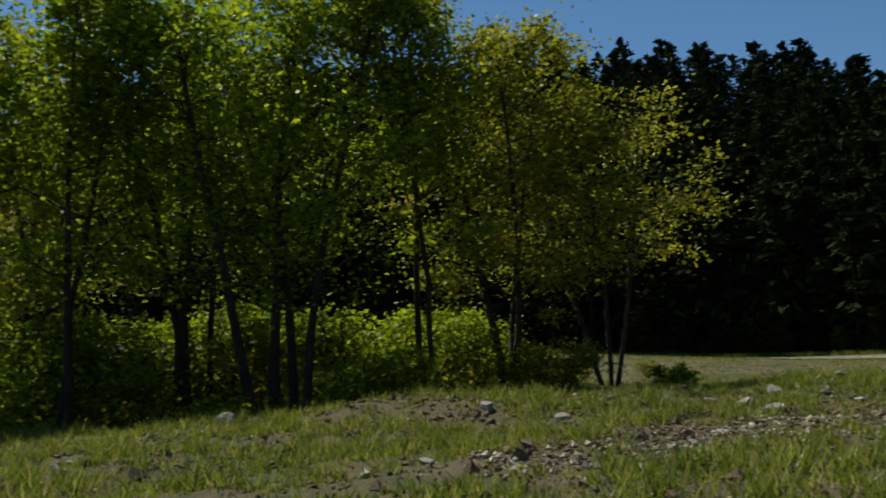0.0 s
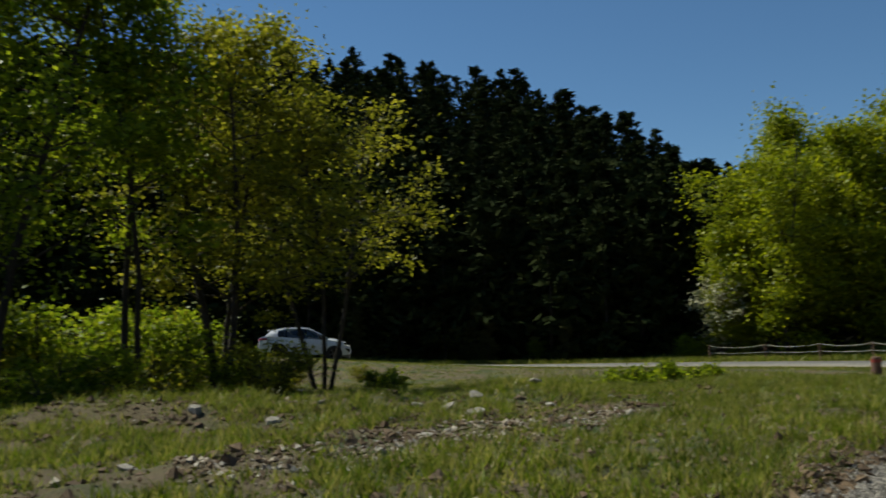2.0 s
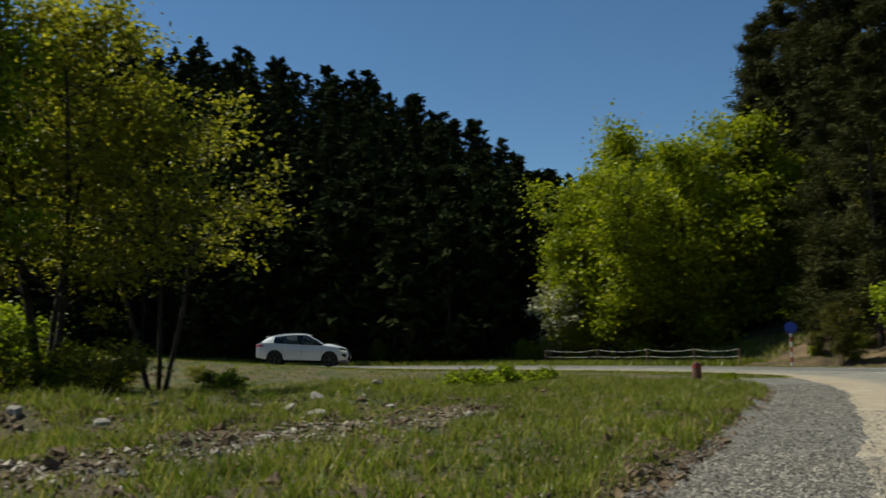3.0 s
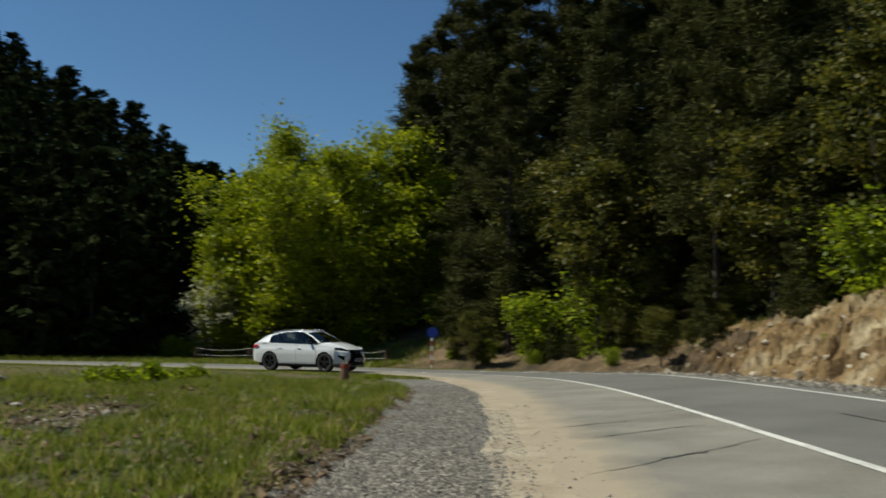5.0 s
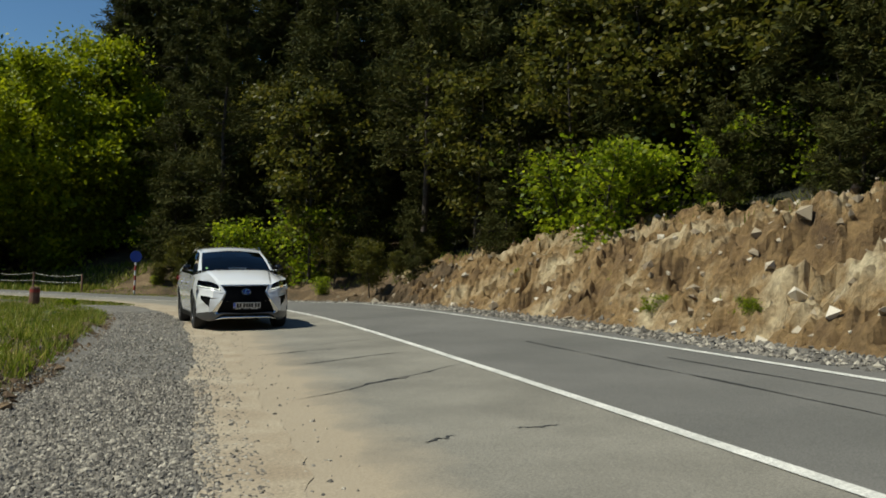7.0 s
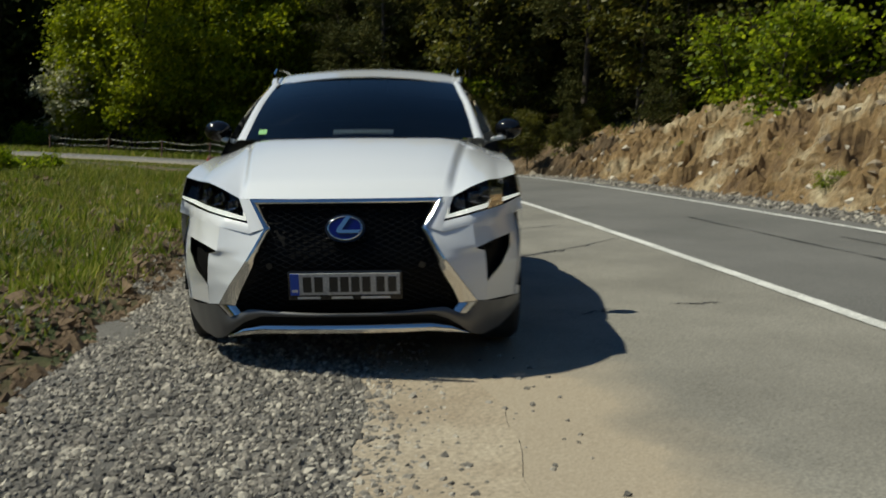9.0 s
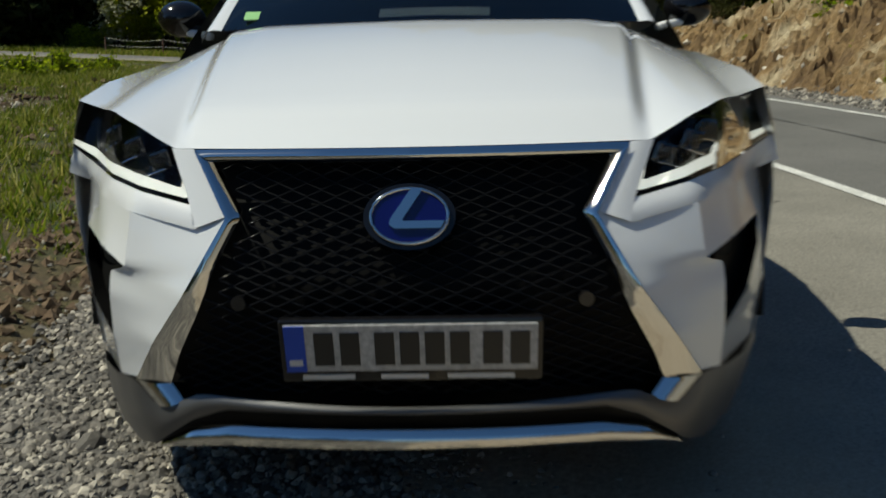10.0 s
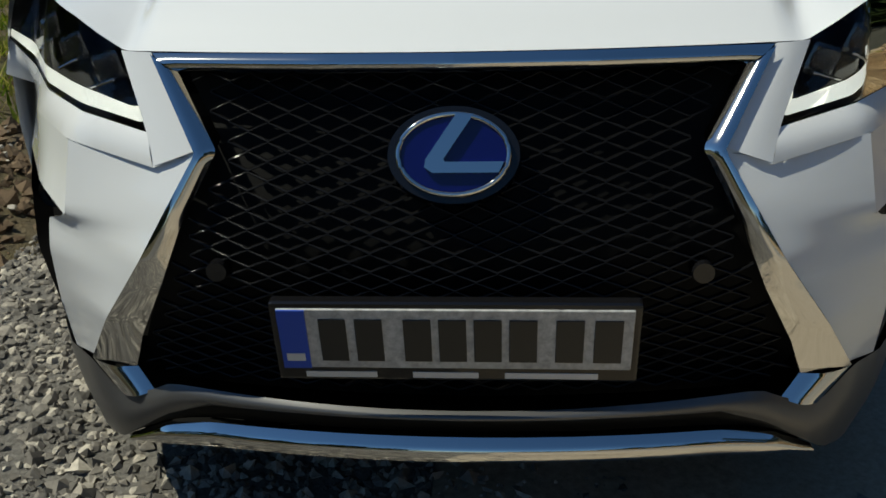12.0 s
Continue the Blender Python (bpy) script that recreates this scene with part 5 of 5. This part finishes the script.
v, f = scatter(p, rng.gamma(2.0, 0.016, len(p)) + 0.012, 9)
tagged(new("earth_clods", mesh_np("earth_clods", v, f, M["soil"])), "dark crumbled earth along the edge of the gravel", "earth", kind="stuff")
px_ = np.concatenate([rng.normal(size=2200) * 2.8 + 0.5, 0.2 + 7.5 * rng.uniform(0, 1, 1100), rng.uniform(-9, 11, 5200)])
py_ = np.concatenate([rng.normal(size=2200) * 1.6 + 13.2, 8.6 + 0.62 * px_[2200:3300] + rng.normal(size=1100) * 0.9, rng.uniform(5, 18, 5200)])
ok = road_coords(px_, py_)[1] < -5.2
px_, py_ = px_[ok], py_[ok]
v, f = scatter(np.column_stack([px_, py_, land(px_, py_) + 0.01]), rng.gamma(2.5, 0.018, len(px_)) + 0.015, 8)
tagged(new("earth_clods", mesh_np("earth_clods", v, f, M["soil"])), "dark crumbled earth clods on the mound", "earth", kind="stuff")
# broken stones on the bank face and at its foot
k = rng.randint(0, lx.size, 1100)
v, f = scatter(np.column_stack([lx.ravel()[k], ly.ravel()[k], lz.ravel()[k]]), rng.gamma(2.5, 0.05, 1100) + 0.02, 6)
tagged(new("rubble", mesh_np("bank_rubble", v, f, M["pale_bits"])), "broken tan stones on the cut bank", "rubble", kind="stuff")


# ---- grass and weeds ----
def blades(x, y, height, width, seed, lean=0.45):
    r = np.random.RandomState(seed)
    n = len(x)
    a = r.uniform(0, 6.28, n)
    h = height * r.uniform(0.5, 1.3, n)
    p = np.column_stack([x, y, land(x, y) - 0.01])
    w = np.column_stack([np.cos(a), np.sin(a), np.zeros(n)]) * (width * r.uniform(0.7, 1.3, n))[:, None]
    tip = np.column_stack([r.normal(size=n) * lean * h, r.normal(size=n) * lean * h, h])
    v = np.stack([p - w, p + w, p + tip], 1)
    return v.reshape(-1, 3), np.arange(3 * n).reshape(n, 3)


def meadow_points(n, x0, x1, y0, y1, rng, bare=0.0):
    x, y = rng.uniform(x0, x1, n), rng.uniform(y0, y1, n)
    d = road_coords(x, y)[1]
    patch = wobble(x, y, 2.6, 201) + 0.7 * wobble(x, y, 0.9, 202)
    path = np.exp(-((y - 8.0 - 0.62 * (x - 0.2)) / 0.9) ** 2) * ((x > -1.0) & (x < 8.5))
    keep = (d < -4.85) & (patch + rng.normal(size=n) * 0.35 - 1.3 * path > bare)
    return x[keep], y[keep]


rng = np.random.RandomState(29)
groups = []
x, y = meadow_points(210000, -13, 17, 4.0, 21, rng, -0.55)
groups.append(blades(x, y, np.where(wobble(x, y, 1.7, 203) > 0.35, 0.13, 0.06), 0.013, 1))
x, y = meadow_points(10000, -13, 17, 4.0, 21, rng, -0.05)
x, y = np.repeat(x, 18) + rng.normal(size=18 * len(x)) * 0.06, np.repeat(y, 18) + rng.normal(size=18 * len(y)) * 0.06
groups.append(blades(x, y, np.repeat(rng.uniform(0.07, 0.24, len(x) // 18), 18), 0.010, 9))
x, y = meadow_points(26000, 3, 21, 14, 30, rng, -0.8)
groups.append(blades(x, y, 0.09, 0.016, 2))
v, f = joined(*groups)
tagged(new("grass", mesh_np("grass", v, f, M["blade"])), "short spring grass with bare patches", "grass", kind="stuff")
p = strip_points(16000, BEND - 3, BEND + 62, -5.4, -2.9, rng)
q = strip_points(15000, BEND + 3, BEND + 62, 3.8, 8.5, rng)
q2 = strip_points(26000, BEND + 9, BEND + 46, 4.2, 13.0, rng)
groups = [blades(q2[:, 0], q2[:, 1], 0.28, 0.03, 6), blades(np.concatenate([p[:, 0], q[:, 0]]), np.concatenate([p[:, 1], q[:, 1]]), 0.07, 0.02, 3)]
x, y = rng.uniform(-14, 20, 34000), rng.uniform(20, 46, 34000)
d = road_coords(x, y)[1]
ok = (d < -3.2) & (wobble(x, y, 3.0, 204) + rng.normal(size=len(x)) * 0.3 > -0.35)
groups.append(blades(x[ok], y[ok], np.where(x[ok] < 2, 0.30, 0.08), 0.022, 4))
k = rng.randint(0, lx.size, 9000)
ok = ((DD.ravel()[k] > 8.4) | (wobble(lx.ravel()[k], ly.ravel()[k], 2.2, 205) > 0.75)) & (DD.ravel()[k] > 5.3)
groups.append(blades(lx.ravel()[k][ok], ly.ravel()[k][ok], 0.3, 0.02, 5))
v, f = joined(*groups)
tagged(new("weeds", mesh_np("weeds", v, f, M["blade"])), "tall weeds and grass along the road and under the trees", "weeds", kind="stuff")

# low clumps by the ditch
wa = broadleaf("weed_bush", 61, 0.75, 0.5, 8, 2600, 0.07, M["leaf_green"], "low green bush by the shallow ditch", 0.6, 0.03, 0.012, 0.14, 0.3)
put(wa, 12.0, 20.2, 0, 1, "low bushes by the ditch")
for x, y, t_, s in ((11.2, 20.3, 60, 0.75), (12.9, 20.6, 130, 0.8), (10.5, 20.9, 200, 0.6), (16.4, 24.5, 20, 0.7), (3.0, 26.5, 70, 1.1), (6.5, 25.0, 150, 0.9), (20.2, 20.2, 10, 0.35)):
    again(wa, x, y, t_, s, "low bushes by the ditch")


# ---- things by the road ----
M["old_wood"] = two_tone("old_wood", (0.14, 0.07, 0.05), (0.24, 0.14, 0.10), 6, 40, 0.9, 0.6, 0.01)
M["red"] = plain("red_band", (0.28, 0.04, 0.03), 0.6)
M["pale_paint"] = two_tone("pale_paint", (0.6, 0.6, 0.57), (0.75, 0.74, 0.70), 5, 40, 0.6, 0.1, 0.003)
M["sign_blue"] = plain("sign_blue", (0.01, 0.05, 0.35), 0.4)
M["steel"] = two_tone("galvanised_steel", (0.35, 0.35, 0.35), (0.5, 0.5, 0.5), 8, 50, 0.45, 0.1, 0.002)
M["rope"] = two_tone("rope", (0.45, 0.42, 0.33), (0.6, 0.57, 0.48), 10, 80, 0.9, 0.3, 0.003)
M["tar"] = two_tone("tar", (0.025, 0.025, 0.025), (0.05, 0.05, 0.05), 5, 40, 0.7, 0.2, 0.003)


def ground_z(x, y):
    return float(land(np.array([x]), np.array([y]))[0])


post = tagged(new("marker_post"), "short weathered reddish post with a pale band at the verge", "post")
bm = bmesh.new()
bmesh.ops.create_cone(bm, cap_ends=True, segments=14, radius1=0.15, radius2=0.13, depth=0.55, matrix=Matrix.Translation((0, 0, 0.275)))
bmesh.ops.bevel(bm, geom=[e for e in bm.edges if e.calc_face_angle(0) > 1], offset=0.02, segments=2, affect="EDGES")
part("shaft", bm, M["old_wood"], post)
bm = bmesh.new()
bmesh.ops.create_cone(bm, cap_ends=True, segments=14, radius1=0.140, radius2=0.138, depth=0.09, matrix=Matrix.Translation((0, 0, 0.44)))
part("band", bm, M["red"], post, "faded red band")
post.matrix_basis = pose(19.4, 20.6, ground_z(19.4, 20.6), 2, -2, 20)

sign = tagged(new("traffic_sign"), "round blue traffic sign on a red and white banded pole", "sign")
v, f = tubes([[(np.array([0, 0, z]), 0.045) for z in (-0.2, 0.9, 1.95)]], 12)
part_np("pole", v, f, M["pale_paint"], sign, smooth=True)
for z in (0.3, 0.75, 1.2):
    bm = bmesh.new()
    bmesh.ops.create_cone(bm, cap_ends=True, segments=14, radius1=0.049, radius2=0.049, depth=0.22, matrix=Matrix.Translation((0, 0, z)))
    part("band", bm, M["red"], sign, "red band")
bm = bmesh.new()
bmesh.ops.create_cone(bm, cap_ends=True, segments=32, radius1=0.26, radius2=0.26, depth=0.02, matrix=Matrix.Translation((-0.06, 0, 1.72)) @ Matrix.Rotation(radians(90), 4, "Y"))
part("disc", bm, M["sign_blue"], sign, "blue disc")
sign.matrix_basis = pose(32.6, 28.6, ground_z(32.6, 28.6), 0, 0, 42)

fence = tagged(new("rope_fence"), "low fence of posts with a sagging pale rope beyond the road", "fence")
spots_f = []
for az in (34.2, 37.4, 40.4, 43.2, 45.8):
    for r in np.arange(38, 62, 0.25):
        x, y = polar(az, r)
        if road_coords([x], [y])[1][0] > 4.9:
            break
    spots_f.append((x, y, ground_z(x, y)))
for x, y, z in spots_f:
    v, f = tubes([[(np.array([x, y, z + h_]), 0.04) for h_ in (-0.2, 0.4, 0.85)]], 8)
    part_np("post", v, f, M["old_wood"], fence, smooth=True)
for a, b_ in zip(spots_f[:-1], spots_f[1:]):
    for h_, sag in ((0.8, 0.12), (0.45, 0.05)):
        a_, c_ = np.array(a), np.array(b_)
        v, f = tubes([[(a_ + (c_ - a_) * s + np.array([0, 0, h_ - sag * 4 * s * (1 - s)]), 0.013) for s in np.linspace(0, 1, 12)]], 6)
        part_np("rope", v, f, M["rope"], fence, smooth=True)

# seams and tar patches in the asphalt
seams = ((1.75, NEAR - 8, NEAR + 9, 0.025), (2.45, NEAR - 8, NEAR + 6, 0.02))
for d_, u0, u1, w in seams:
    ribbon("seam", d_ - w / 2, d_ + w / 2, u0, u1, M["tar"], 0.017, "thin dark seam in the asphalt", 0.03, int(d_ * 100), 1)
for k, (x0, y0, x1, y1, w) in enumerate(((7.0, 4.3, 10.6, 3.9, 0.035), (9.6, 5.9, 11.6, 5.3, 0.05), (10.6, 7.1, 11.9, 6.5, 0.05), (8.2, 4.2, 8.9, 4.0, 0.09), (5.6, 2.4, 5.9, 2.3, 0.06), (12.4, 7.2, 15.2, 6.2, 0.04), (6.3, 2.0, 6.5, 1.7, 0.05))):
    s = np.linspace(0, 1, 16)
    cx, cy = x0 + (x1 - x0) * s, y0 + (y1 - y0) * s
    nx_, ny_ = -(y1 - y0), x1 - x0
    ln = math.hypot(nx_, ny_)
    wob = 0.04 * wobble(s * 5 + k * 3, s * 0, 1.3, 300 + k)
    cx, cy = cx + nx_ / ln * wob, cy + ny_ / ln * wob
    ww = w * 0.5 * (0.35 + 0.65 * np.abs(wobble(s * 7, s * 0, 1.0, 320 + k))) * np.sqrt(np.maximum(4 * s * (1 - s), 0.02))
    A = np.column_stack([cx + nx_ / ln * ww, cy + ny_ / ln * ww, land(cx, cy) + 0.0165])
    B = np.column_stack([cx - nx_ / ln * ww, cy - ny_ / ln * ww, land(cx, cy) + 0.0165])
    v, f = sheet([A, B])
    tagged(new("crack", mesh_np("crack", v, f, M["tar"])), "dark crack filled with tar in the asphalt", "crack", kind="structure")


# ---- motion ----
CAR_ROWS = [
    (0.0, -8.5, 48.1, -2.0, 0, 3.5), (0.5, -4.5, 47.9, -3.0, 0, 3.5), (1.0, -0.5, 47.7, -3, 0, 3.5), (1.5, 3.6, 47.4, -4, 0, 3.5), (2.0, 7.6, 47.0, -5, 0, 3.5),
    (2.5, 11.6, 46.5, -10, 0, 3), (3.0, 15.6, 45.2, -27, 0, 2), (3.5, 19.0, 42.2, -45, 0.3, 1), (4.0, 21.6, 37.9, -55, 0.5, 0),
    (4.5, 23.68, 32.82, -61.6, 0.8, 0), (5.0, 24.9, 28.5, -79, 1.0, 0), (5.5, 25.0, 24.1, -95, 1.2, 0), (6.0, 23.2, 19.5, -113, 1.5, 0),
    (6.5, 20.35, 15.3, -127.5, 2, 0), (7.0, 16.6, 11.9, -136, 2.5, 0), (7.5, 12.95, 9.35, -141, 2.8, -0.2), (8.0, 9.65, 7.15, -143.5, 3, -0.4),
    (8.5, 7.18, 5.31, -148.2, 3.13, 0.3), (9.0, 5.39, 3.99, -146.0, 3.13, 0.9), (9.5, 4.19, 3.06, -144.8, 3.13, 0.2),
    (10.0, 3.411, 2.408, -145.65, 3.13, -0.40), (10.5, 3.045, 2.108, -146.1, 3.13, -0.36), (11.0, 2.94, 2.07, -145.2, 3.13, -0.44),
    (11.5, 2.94, 2.07, -145.15, 3.13, -0.44), (12.0, 2.94, 2.07, -145.15, 3.13, -0.44)]


def motions():
    rows = []
    for t, x, y, yaw, roll, pitch in CAR_ROWS:
        z = float(land(np.array([x]), np.array([y]))[0])
        rows.append((t, pose(x, y, (z - (0.1 if t < 3 else 0.0) if t < 8 else 0.0) + 0.02, roll, pitch, yaw)))
    walk(car, rows)
    # wheels roll by the way the car has gone
    t0 = np.array([r[0] for r in CAR_ROWS])
    way = np.concatenate([[0], np.cumsum(np.hypot(np.diff([r[1] for r in CAR_ROWS]), np.diff([r[2] for r in CAR_ROWS])))])
    for wheel, wx, wy in WHEELS:
        walk(wheel, [(k / 30, pose(wx, wy, 0.385, 0, math.degrees(float(np.interp(k / 30, t0, way)) / 0.385) % 360.0, 0)) for k in range(0, 361)])


motions()
